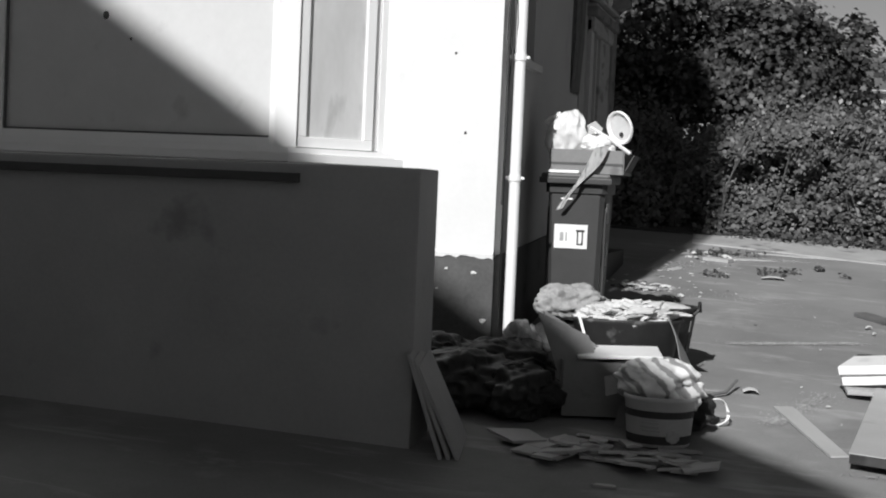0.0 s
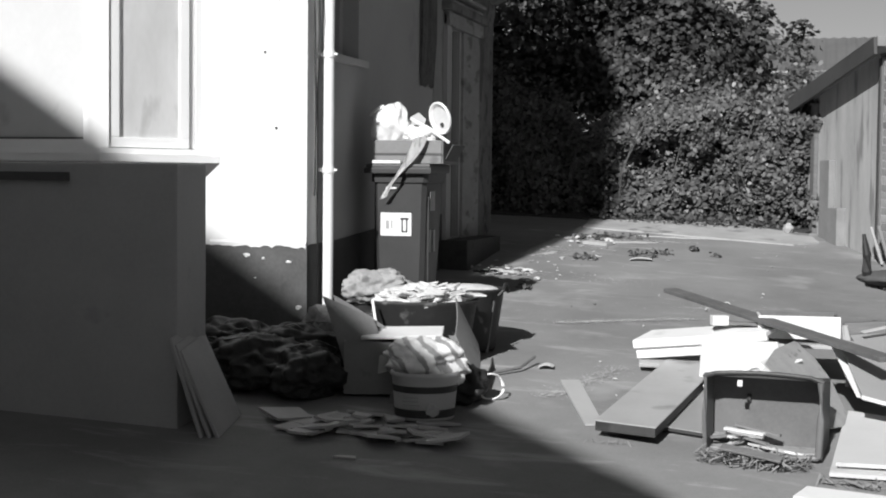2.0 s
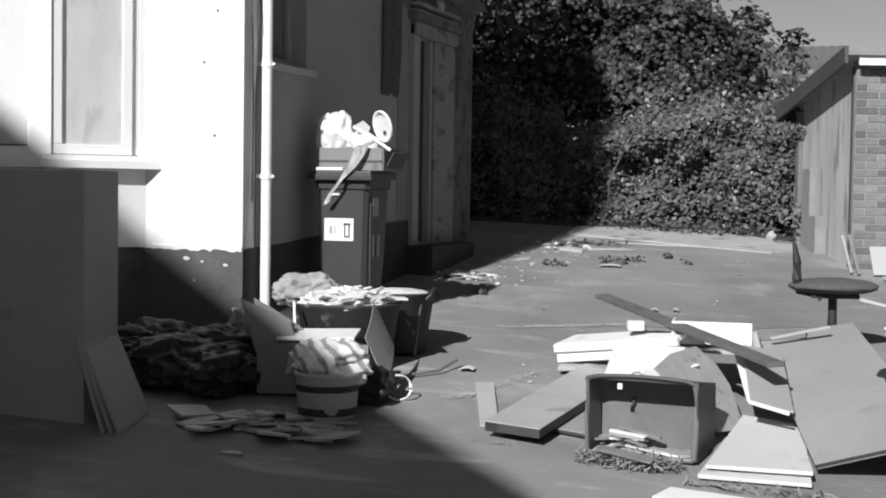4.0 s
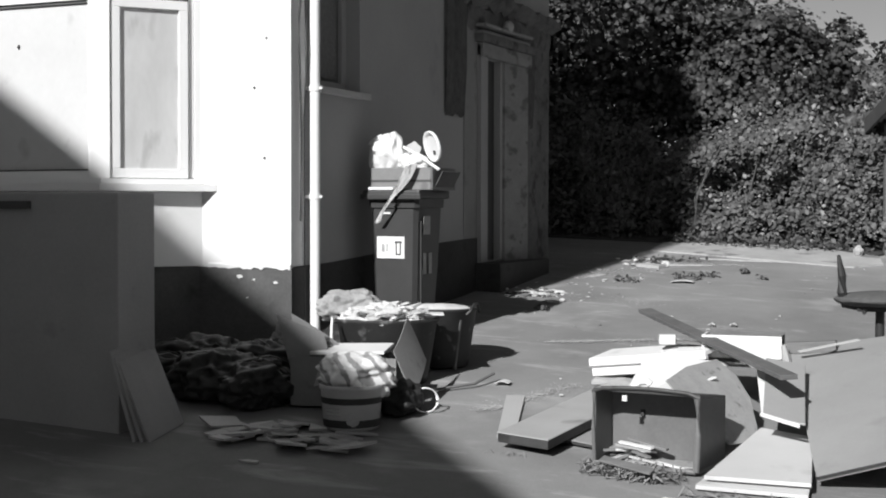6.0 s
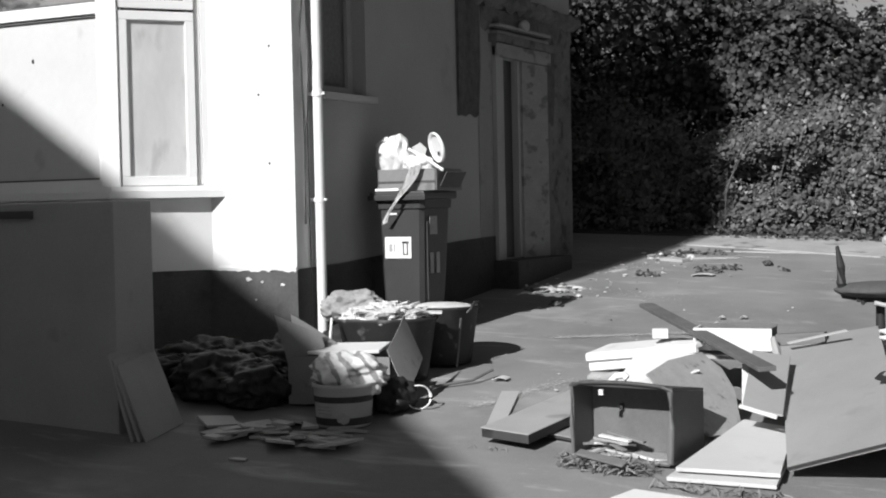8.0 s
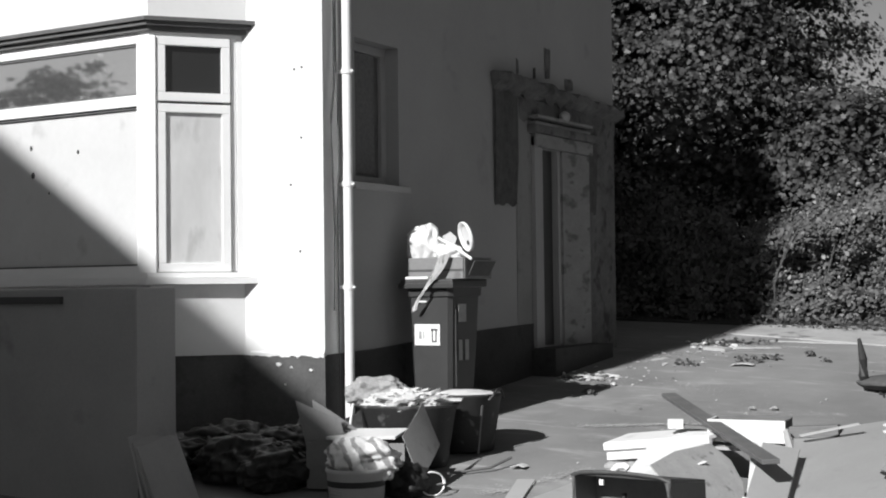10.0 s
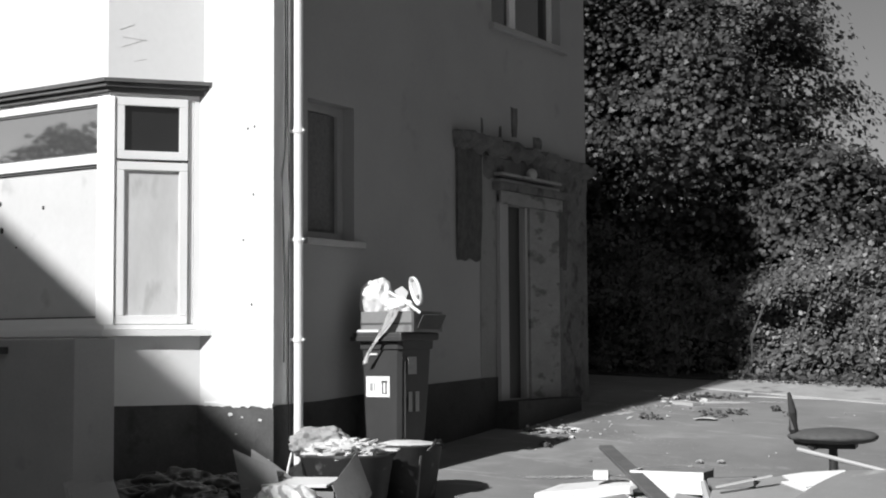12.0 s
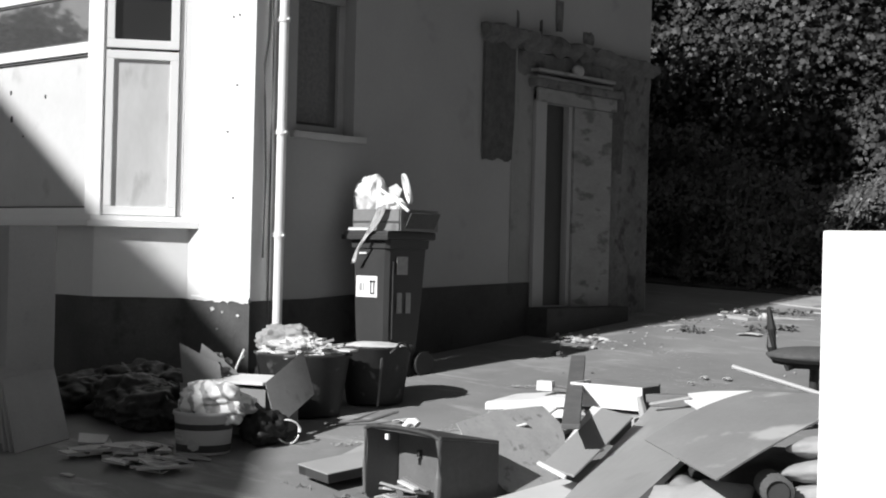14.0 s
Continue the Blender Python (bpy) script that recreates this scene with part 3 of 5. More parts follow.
for y, z, hgt, wid in ((3.08, 3.2, 0.2, 0.02), (3.42, 3.18, 0.18, 0.03), (3.66, 3.28, 0.3, 0.1), (4.1, 3.22, 0.12, 0.16)):
    part("stain_lump", ragged(y, y + wid, lambda t: z, lambda t: z + hgt, 0.02, y, 0.02, 0.01), SCAR, scar)

# small holes and peeled spots of the white wall
for x, z in ((-0.216, 1.548), (-0.2, 2.4), (-0.26, 2.92), (-0.19, 2.93), (-0.3, 2.05)):
    hole = solo("wall_hole", blob((0.008, 0.006, 0.009), 0.4, x * 9, 3.0, 0.1, 2), INK, "small dark drill hole in white render", "hole", "drill holes", "structure")
    hole.matrix_world = pose(x, -0.003, z)
for x, z, s in ((-0.12, 0.66, 0.03), (-0.05, 0.36, 0.035), (-0.42, 0.7, 0.04), (-0.3, 0.68, 0.02), (-0.2, 0.2, 0.02), (-0.36, 0.55, 0.014)):
    chip = solo("flaked_chip", blob((s * 0.6, 0.006, s * 0.35), 0.7, x * 9, 2.0, 0.1, 2), PLASTER, "pale chip in the dark plinth paint", "chip", "plinth chips", "structure")
    chip.matrix_world = pose(x, -0.012, z)
bm = bmesh.new()
rnd = random.Random(11)
row = []
for k in range(24):
    x = -0.69 + 0.69 * k / 23
    row.append([bm.verts.new((x, -0.004, 0.80)), bm.verts.new((x, -0.016, 0.785)), bm.verts.new((x, -0.014, 0.762 + rnd.uniform(-0.012, 0.008)))])
for a, b in zip(row, row[1:]):
    for i in range(2):
        bm.faces.new((a[i], b[i], b[i + 1], a[i + 1]))
solo("render_lip", bm, WHITE_RENDER, "chipped lower lip of white render", "trim", kind="structure")

# downpipe with collars, brackets and a slack cable
pipe = thing("downpipe", pose(0.075, 0.21, 0), "white plastic downpipe with collars and wall brackets", "pipe")
part("pipe", tube(0.036, 0.036, 0.27, TOP - 0.3, 24), PIPE, pipe, smooth=False)
for z in (1.275, 2.05, 2.9, 4.4):
    part("collar", tube(0.043, 0.043, z - 0.02, z + 0.02, 24), PIPE, pipe)
    part("bracket", box(-0.085, 0.0, -0.012, 0.012, z - 0.012, z + 0.012, 0.003), PIPE, pipe)
    part("bracket_lug", box(-0.062, 0.062, -0.01, 0.01, z - 0.008, z + 0.008, 0.003), PIPE, pipe)
cable = solo("cable", sweep([(0.012, 0.15, 5.5), (0.012, 0.155, 3.0), (0.03, 0.15, 2.6), (0.05, 0.13, 2.3), (0.035, 0.14, 2.05), (0.012, 0.165, 1.85), (0.012, 0.17, 0.3)], 0.006, 6), DARK_DOOR, "thin slack cable beside the downpipe", "cable")

# ---- garden wall ----
gw = thing("garden_wall", pose(0, 0, 0), "low grey rendered garden wall in shade", "wall", kind="structure")
part("body", box(-7.5, 0.065, -2.05, -1.7, -0.6, 1.28, 0.012), LOW_WALL, gw)
part("batten", box(-7.4, -0.56, -2.085, -2.05, 1.185, 1.232, 0.004), DARK_DOOR, gw, "dark batten under the top edge")
for k in range(3):
    x0 = 0.26 + 0.04 * k
    o = Vector((x0, -2.16 + 0.015 * k, gz(x0, -2.15) + 0.002))
    solo("leaning_panel", board(o, (0.075 - x0 + 0.02 * k, 0.02, 0.5 - 0.03 * k), (-0.06, 0.42, 0.05), 0.02), LEANING, "chipboard panel leaning against the garden wall end", "panel", "leaning panels")

# ---- neighbour, which throws the slanting shade ----
def gable(x):
    return 0.3 + 5.8 - 0.66 * x


nb = thing("neighbour_house", pose(0, 0, 0), "dark neighbouring house with a steep gable", "house", kind="structure")
RX, EX, LX, KX = -4.35, 2.02, -7.4, -0.76
FALL = 0.7 * (RX - LX)
bm = prism([(EX - 0.25, -1.4), (EX - 0.25, 4.55), (KX, 6.38), (RX, gable(RX) - 0.25), (LX + 0.2, gable(RX) - FALL - 0.15), (LX + 0.2, -1.4)], 7.0, Matrix.Translation((0, -10.05, 0)) @ Euler((radians(90), 0, 0)).to_matrix().to_4x4() @ pose(0, 0, 7.0))
part("wall", bm, NEIGHBOUR, nb)
part("roof_slope", board((RX, -10.0, gable(RX)), (KX - RX, 0, gable(KX) - gable(RX)), (0, -7.2, 0), 0.16, bevel=0), LEAD, nb)
part("roof_slope", board((KX, -10.0, gable(KX)), (EX - KX, 0, 4.6 - gable(KX)), (0, -7.2, 0), 0.16, bevel=0), LEAD, nb)
part("roof_slope", board((RX, -10.0, gable(RX)), (LX - RX, 0, -FALL), (0, -7.2, 0), 0.16, bevel=0), LEAD, nb)

solo("wall_cable", sweep([(0.018, 0.1, 1.1), (0.02, 0.11, 1.7), (0.018, 0.085, 2.3), (0.024, 0.07, 2.55), (0.03, 0.1, 2.75), (0.02, 0.12, 3.2), (0.018, 0.11, 4.6)], 0.008, 6), INK, "loose dark cable running up beside the downpipe", "cable")
# unseen house, added east of the garage to cut sky light on wall and hedge
nh = thing("neighbour_house", pose(11.0, -2.0, -1.0), "unseen brick house added to hold sky light off the yard", "house", kind="structure")
part("wall", box(0, 6, 0, 18, 0, 7.5), NEIGHBOUR, nh)
part("roof", prism([(-0.3, 7.5), (6.3, 7.5), (3.0, 10.2)], 18.6, Matrix(((1, 0, 0, 0), (0, 0, -1, -0.3), (0, 1, 0, 0), (0, 0, 0, 1)))), LEAD, nh)


# ---- wheelie bin with rubbish on its lid ----
bx, by = 0.37, 0.88
bz = gz(bx, by + 0.2)
wb = thing("wheelie_bin", pose(bx, by, bz), "dark plastic wheelie bin beside the house wall", "bin")
bm = bmesh.new()
H = 1.1
levels = ((0.0, 0.155, 0.06, 0.36), (0.05, 0.165, 0.03, 0.38), (0.55, 0.183, 0.01, 0.43), (H - 0.1, 0.195, 0.0, 0.46), (H - 0.098, 0.21, -0.015, 0.475), (H - 0.03, 0.213, -0.018, 0.48))
rings = []
for z, hw, y0, y1 in levels:
    c = 0.03
    pts = [(-hw + c, y0), (hw - c, y0), (hw, y0 + c), (hw, y1 - c), (hw - c, y1), (-hw + c, y1), (-hw, y1 - c), (-hw, y0 + c)]
    rings.append([bm.verts.new((x, y, z)) for x, y in pts])
for a, b in zip(rings, rings[1:]):
    for k in range(8):
        bm.faces.new((a[k], a[(k + 1) % 8], b[(k + 1) % 8], b[k]))
bm.faces.new(rings[0][::-1])
bm.faces.new(rings[-1])
part("body", bm, BIN, wb)
lid = part("lid", box(-0.24, 0.24, -0.05, 0.5, H - 0.028, H + 0.035, 0.018), BIN, wb)
part("lid_handle", box(-0.12, 0.12, 0.5, 0.54, H - 0.02, H + 0.01, 0.008), BIN, wb)
part("lid_rim", box(-0.25, 0.25, -0.062, -0.045, H - 0.035, H + 0.005, 0.006), BIN, wb)
for sx in (-1, 1):
    wheel = part("wheel", tube(0.1, 0.1, -0.025, 0.025, 24, m=pose(sx * 0.2, 0.42, 0.1, 0, 90, 0)), BLACK_PLASTIC, wb)
    part("side_rib", box(sx * 0.198 - 0.006, sx * 0.198 + 0.006, 0.06, 0.075, 0.3, 0.9, 0.003), BIN, wb)
st = part("label", box(-0.14, 0.09, -0.004, -0.001, 0.62, 0.785), STICKER, wb, "white paper label with a bin symbol")
st.matrix_local = pose(0, 0.006, 0)
part("symbol_bar", box(0.01, 0.07, -0.007, -0.0045, 0.735, 0.75), INK, st)
part("symbol_bar", box(0.018, 0.028, -0.007, -0.0045, 0.645, 0.735), INK, st)
part("symbol_bar", box(0.052, 0.062, -0.007, -0.0045, 0.645, 0.735), INK, st)
part("symbol_bar", box(0.028, 0.052, -0.007, -0.0045, 0.645, 0.655), INK, st)
part("print_bar", box(-0.1, -0.075, -0.007, -0.0045, 0.67, 0.73), GREY_INK, st)
part("print_bar", box(-0.06, -0.05, -0.007, -0.0045, 0.67, 0.73), GREY_INK, st)
part("maker_plate", box(-0.1, -0.02, -0.012, -0.004, 0.955, 0.968), STICKER, wb)
part("side_label", box(0.2, 0.204, 0.1, 0.22, 0.8, 0.94), GREY_INK, wb, "grey label on the bin side")
for y0 in (0.12, 0.22):
    part("number_bar", box(0.188, 0.192, y0, y0 + 0.055, 0.5, 0.66), GREY_INK, wb, "pale painted bar on the bin side")

lz = bz + H + 0.037
tray = thing("cardboard_tray", pose(bx + 0.03, by + 0.02, lz), "worn cardboard tray of rubbish on the bin lid", "tray")
part("base", box(-0.22, 0.28, -0.02, 0.42, 0, 0.012), CARD, tray)
part("side", box(-0.22, 0.28, -0.024, -0.012, 0.0, 0.165, 0.003), CARD, tray)
part("side", box(-0.22, 0.28, 0.41, 0.422, 0.0, 0.165, 0.003), CARD, tray)
part("side", box(-0.226, -0.214, -0.012, 0.41, 0.0, 0.165, 0.003), CARD, tray)
part("side", box(0.276, 0.288, -0.012, 0.41, 0.0, 0.165, 0.003), CARD, tray)
part("side_flap", box(0.0, 0.13, 0.04, 0.37, 0.0, 0.008), PLINTH, tray, "dark folded-out flap").matrix_local = pose(0.29, 0, 0.02, 0, -62, 0)
part("tape", box(-0.222, 0.282, -0.029, -0.025, 0.06, 0.075), DARK_DOOR, tray)
sack = solo("carrier_bag", pleat(blob((0.14, 0.12, 0.19), 0.22, 3, 1.0, 0.16, 5, 0.05), 2, 4, 0.09, 3), BAG_WHITE, "scrunched white carrier bag in the tray", "bag")
sack.matrix_world = pose(bx - 0.1, by + 0.12, lz + 0.25, 0, 12, 0)
ear = solo("carrier_bag", blob((0.07, 0.03, 0.025), 0.3, 5, 2.0, 0.1, 3, 0.3), BAG_WHITE, "loose handle of a white carrier bag", "bag")
ear.matrix_world = pose(bx - 0.2, by + 0.1, lz + 0.38, 0, -35, 0)
ball = solo("crumpled_paper", pleat(blob((0.12, 0.1, 0.1), 0.3, 8, 1.4, 0.09, 4, 0.1), 0, 4, 0.14, 7), PAINT_WHITE, "crumpled white paper in the tray", "paper")
ball.matrix_world = pose(bx + 0.12, by + 0.1, lz + 0.19)
lidm = Matrix.Translation((bx + 0.27, by + 0.14, lz + 0.33)) @ Vector((-0.58, -0.74, -0.25)).to_track_quat("Z", "Y").to_matrix().to_4x4()
tl = thing("tub_lid", lidm, "white plastic tub lid stuck in the tray", "lid")
part("rim", lathe([(0.09, 0.0), (0.113, 0.0), (0.12, 0.008), (0.12, 0.026), (0.108, 0.026), (0.1, 0.012), (0.09, 0.008)], 28), UPVC, tl, smooth=True)
part("disc", tube(0.093, 0.093, 0.0, 0.006, 28), BAG_WHITE, tl)
part("spout_hole", tube(0.018, 0.018, 0.006, 0.012, 16), INK, tl, "dark round hole").matrix_local = pose(0.0, -0.05, 0.0)
rod = solo("white_strip", sweep([(bx + 0.07, by + 0.03, lz + 0.32), (bx + 0.2, by + 0.04, lz + 0.25), (bx + 0.35, by + 0.06, lz + 0.15)], 0.013, 6), UPVC, "bent white plastic strip in the tray", "strip")
frag = solo("torn_card", prism([(-0.05, 0), (0.05, 0.0), (0.06, 0.1), (0.0, 0.14), (-0.06, 0.09)], 0.004, pose(bx + 0.07, by + 0.16, lz + 0.24, 75, 10, 20)), PANEL_PALE, "torn pale card in the tray", "card")
slat = solo("white_batten", box(-0.19, 0.02, -0.06, -0.03, 0.0, 0.02, 0.003), UPVC, "short white batten on the bin lid", "batten")
slat.matrix_world = pose(bx, by + 0.01, lz)
# translucent film strip hanging from the tray
bm = bmesh.new()
rows = []
for k in range(13):
    s = k / 12
    c = Vector((bx + 0.17 - 0.25 * s + 0.02 * math.sin(5 * s), by - 0.04 - 0.05 * math.sin(2.6 * s), lz + 0.19 - 0.44 * s))
    w = 0.05 - 0.03 * s + 0.01 * math.sin(7 * s)
    rows.append([bm.verts.new(c + Vector((w * (j / 3 - 0.5) * 2, 0.012 * math.sin(j * 2 + 6 * s), 0.02 * (j / 3 - 0.5)))) for j in range(4)])
for a, b in zip(rows, rows[1:]):
    for j in range(3):
        bm.faces.new((a[j], a[j + 1], b[j + 1], b[j]))
bmesh.ops.solidify(bm, geom=bm.faces[:], thickness=0.003)
solo("film_strip", bm, BAG_STRIPED, "strip of creased packing film hanging over the bin", "film", smooth=True)

# ---- tubs, cartons and bucket by the corner ----
tz = gz(1.02, 0.32)
tub = thing("rubble_tub", pose(1.01, 0.32, tz), "black rubber rubble tub with a dusty rim", "tub")
part("body", lathe([(0.0, 0.01), (0.19, 0.0), (0.2, 0.01), (0.255, 0.385), (0.273, 0.4), (0.268, 0.412), (0.248, 0.405), (0.19, 0.03), (0.0, 0.028)], 36), RUBBER, tub, smooth=True)
part("dusty_fill", blob((0.235, 0.235, 0.05), 0.12, 4, 2.0, 0.03, 4), PLASTER, tub, "pale plaster dust").matrix_local = pose(0, 0, 0.385)
part("handle", sweep([(0.245, -0.1, 0.37), (0.275, -0.085, 0.4), (0.272, -0.03, 0.44), (0.272, 0.03, 0.44), (0.275, 0.07, 0.38)], 0.01, 8), BLACK_PLASTIC, tub)
part("strap", box(0.226, 0.234, -0.095, -0.078, 0.03, 0.38, 0.003), PLANK_WOOD, tub).matrix_local = pose(0.0, 0, 0, 0, 9, -20)
ux, uy = 0.9, -0.28
uz = gz(ux, uy)
tub2 = thing("rubble_tub", pose(ux, uy, uz, 0, 0, 28), "black tub heaped with plaster and torn board", "tub")
bm = lathe([(0.0, 0.01), (0.24, 0.0), (0.255, 0.012), (0.315, 0.4), (0.335, 0.415), (0.33, 0.428), (0.305, 0.42), (0.24, 0.03), (0.0, 0.03)], 40)
bmesh.ops.scale(bm, vec=(1.05, 0.72, 1.0), verts=bm.verts)
part("body", bm, RUBBER, tub2, smooth=True)
rnd = random.Random(21)
part("plaster_fill", blob((0.3, 0.2, 0.09), 0.3, 6, 3.4, 0.05, 5, 0.25), PLASTER, tub2, "white broken plaster").matrix_local = pose(0, 0, 0.43)
for k in range(34):
    a, r = rnd.uniform(0, 6.28), rnd.uniform(0.02, 0.28)
    w, l = rnd.uniform(0.02, 0.05), rnd.uniform(0.03, 0.12)
    piece = solo("plaster_piece", prism([(-l, -w), (l * 0.9, -w * 0.8), (l, w * 0.7), (-l * 0.7, w)], rnd.uniform(0.008, 0.02), pose(ux + r * math.cos(a), uy + 0.72 * r * math.sin(a), uz + 0.51 - 0.2 * r + rnd.uniform(-0.02, 0.03), rnd.uniform(-18, 18), rnd.uniform(-18, 18), rnd.uniform(0, 360))), PLASTER if k % 5 else PANEL_PALE, "broken white plaster piece on the tub heap", "plaster", "plaster pieces")
lidboard = solo("white_board", board((0.9, -0.4, uz + 0.47), (0.38, 0.2, -0.01), (-0.08, 0.16, 0.0), 0.012), PAINT_WHITE, "white board laid across the tub", "board")
roll = solo("insulation_roll", blob((0.24, 0.13, 0.125), 0.22, 7, 2.2, 0.1, 5, 0.16), WOOL, "matted roll of insulation wool behind the tubs", "insulation", smooth=True)
roll.matrix_world = pose(0.52, -0.08, gz(0.52, -0.08) + 0.44, 0, 0, 24)
tail = solo("insulation_roll", blob((0.13, 0.14, 0.2), 0.3, 9, 2.2, 0.2, 5, 0.22), WOOL, "torn insulation wool hanging to the ground", "insulation", smooth=True)
tail.matrix_world = pose(0.31, -0.55, gz(0.31, -0.55) + 0.2)
under = solo("black_sack", blob((0.26, 0.2, 0.18), 0.2, 12, 2.0, 0.18, 4, 0.1), BAG_BLACK, "full black sack under the insulation wool", "sack", smooth=True)
under.matrix_world = pose(0.5, -0.08, gz(0.5, -0.1) + 0.17)

ox, oy = 0.93, -0.86
cz = gz(ox, oy)
carton = thing("open_carton", pose(ox, oy, cz, 0, 0, 16), "open cardboard carton with splayed flaps", "carton")
part("side", box(-0.33, 0.33, -0.2, -0.194, 0.0, 0.3, 0.002), CARD, carton)
part("side", box(-0.33, 0.33, 0.194, 0.2, 0.0, 0.3, 0.002), CARD, carton)
part("side", box(-0.33, -0.324, -0.194, 0.194, 0.0, 0.3, 0.002), CARD, carton)
part("side", box(0.324, 0.33, -0.194, 0.194, 0.0, 0.3, 0.002), CARD, carton)
part("base", box(-0.32, 0.32, -0.19, 0.19, 0.004, 0.012), CARD, carton)
back = carton.matrix_world.inverted()


def flap(corner, along, across):
    ob = part("flap", board(corner, along, across, 0.006, 0.012), CARD, carton)
    ob.matrix_parent_inverse = back
    return ob


flap((0.49, -1.02, 0.53), (0.17, -0.06, -0.42), (0.27, 0.13, -0.13))
flap((0.49, -0.83, 0.52), (0.32, 0.08, -0.2), (0.13, -0.16, -0.28))
flap((1.165, -0.52, 0.5), (0.11, -0.42, -0.18), (0.15, -0.03, -0.27))
part("print_mark", box(0, 0.04, -0.002, 0.0, 0, 0.014), PANEL_PALE, carton).matrix_local = back @ pose(1.43, -0.93, 0.12, -40, 30, 50)
scrunch = solo("crumpled_paper", blob((0.1, 0.07, 0.11), 0.5, 23, 2.2, 0.1, 3, 0.4), CARD, "crumpled brown paper standing in the carton", "paper")
scrunch.matrix_world = pose(0.68, -0.85, cz + 0.33, 10, 20, 15)
fill = solo("white_board", board((0.72, -1.0, cz + 0.32), (0.46, 0.12, 0.01), (-0.06, 0.26, 0.03), 0.02), PAINT_WHITE, "white board end sticking out of the carton", "board")
stickr = solo("white_strip", sweep([(0.66, -0.6, cz + 0.5), (0.72, -0.72, cz + 0.38), (0.8, -0.84, cz + 0.26)], 0.009, 6), UPVC, "thin white strip leaning in the carton", "strip")
fillb = solo("black_sack", blob((0.26, 0.16, 0.15), 0.2, 15, 2.0, 0.14, 4, 0.1), BAG_BLACK, "black sack inside the carton", "sack", smooth=True)
fillb.matrix_world = pose(ox, oy, cz + 0.15)

kx, ky = 1.2, -1.38
kz = gz(kx, ky) - 0.002
bucket = thing("bucket", pose(kx + 0.02, ky, kz) @ Matrix.Diagonal((1.05, 1.05, 1.12, 1)), "pale plastic bucket with a printed label", "bucket")
part("body", lathe([(0.0, 0.004), (0.15, 0.0), (0.155, 0.006), (0.172, 0.205), (0.181, 0.212), (0.179, 0.23), (0.166, 0.23), (0.14, 0.02), (0.0, 0.02)], 40), surface("pale_bucket_plastic", 0.45, 0.4, 0.08, 4.0, 50.0, 0.05), bucket, smooth=True)
part("label_band", lathe([(0.1665, 0.135), (0.1695, 0.168)], 40), INK, bucket, "dark printed band")
part("label_band", lathe([(0.1565, 0.015), (0.1605, 0.055)], 40), INK, bucket, "dark printed band")
for k, (a0, z0) in enumerate(((-1.75, 0.112), (-1.75, 0.094), (-1.7, 0.076))):
    part("print_bar", box(-0.045, 0.045, -0.003, 0.004, z0, z0 + 0.007), GREY_INK, bucket).matrix_local = pose(0.164 * math.cos(a0), 0.164 * math.sin(a0), 0, 0, 0, math.degrees(a0) + 90)
part("print_mark", blob((0.035, 0.006, 0.03), 0.3, 3, 1.5, 0.1, 3), GREY_INK, bucket).matrix_local = pose(0.163 * math.cos(-1.05), 0.163 * math.sin(-1.05), 0.055, 0, 0, -1.05 * 57.3 + 90)
part("handle", sweep([(0.176 * math.cos(a), 0.02 + 0.16 * math.sin(a), 0.21 - 0.06 * math.sin(a)) for a in [math.pi * k / 14 for k in range(15)]], 0.004, 6), UPVC, bucket)
bm = pleat(blob((0.255, 0.2, 0.125), 0.3, 17, 1.3, 0.1, 5, 0.1), 0, 4, 0.05, 5)
for v in bm.verts:
    # the skin hangs lower past the rim and trails off to one end
    v.co.z -= 0.1 * max(0.0, v.co.x - 0.06) ** 2 / 0.2 + 0.25 * max(0.0, -v.co.y - 0.08)
    fold = abs(math.sin(21 * (v.co.x * 0.8 - v.co.z * 0.9 + v.co.y * 0.4) + 3.0 * noise.noise(v.co * 7)))
    v.co *= 1 - 0.09 * (1 - fold) ** 2 + 0.025 * noise.noise(v.co * 19)
sackp = solo("rubble_sack", bm, SACK_CREASED, "creased pale sack with crease shade in its colour, slumped on the bucket", "sack", smooth=True)
sackp.matrix_world = pose(1.2, -1.28, kz + 0.305, -8, 7, 14)
solo("torn_card", prism([(-0.1, -0.05), (0.11, -0.07), (0.13, 0.05), (-0.07, 0.09)], 0.005, pose(1.0, -1.26, kz + 0.28, 38, -22, 12)), CARD, "torn brown card wedged behind the sack", "card")
solo("torn_card", prism([(-0.06, -0.09), (0.07, -0.07), (0.05, 0.1), (-0.05, 0.07)], 0.005, pose(1.04, -1.22, kz + 0.12, 75, 10, 8)), CARD, "torn brown card beside the bucket", "card")
dk = solo("black_sack", blob((0.15, 0.17, 0.12), 0.3, 19, 2.2, 0.1, 4, 0.2), BAG_BLACK, "black sack beside the bucket", "sack", smooth=True)
dk.matrix_world = pose(1.34, -1.0, gz(1.34, -1.0) + 0.1)
ring = solo("white_hoop", sweep([(0.075 * math.cos(a), 0.012 * math.sin(3 * a), 0.08 + 0.075 * math.sin(a)) for a in [2 * math.pi * k / 24 * 0.97 for k in range(25)]], 0.011, 8, 0.5), UPVC, "white plastic hoop on the ground", "hoop")
ring.matrix_world = pose(1.48, -0.92, gz(1.48, -0.92), 0, 0, 25)

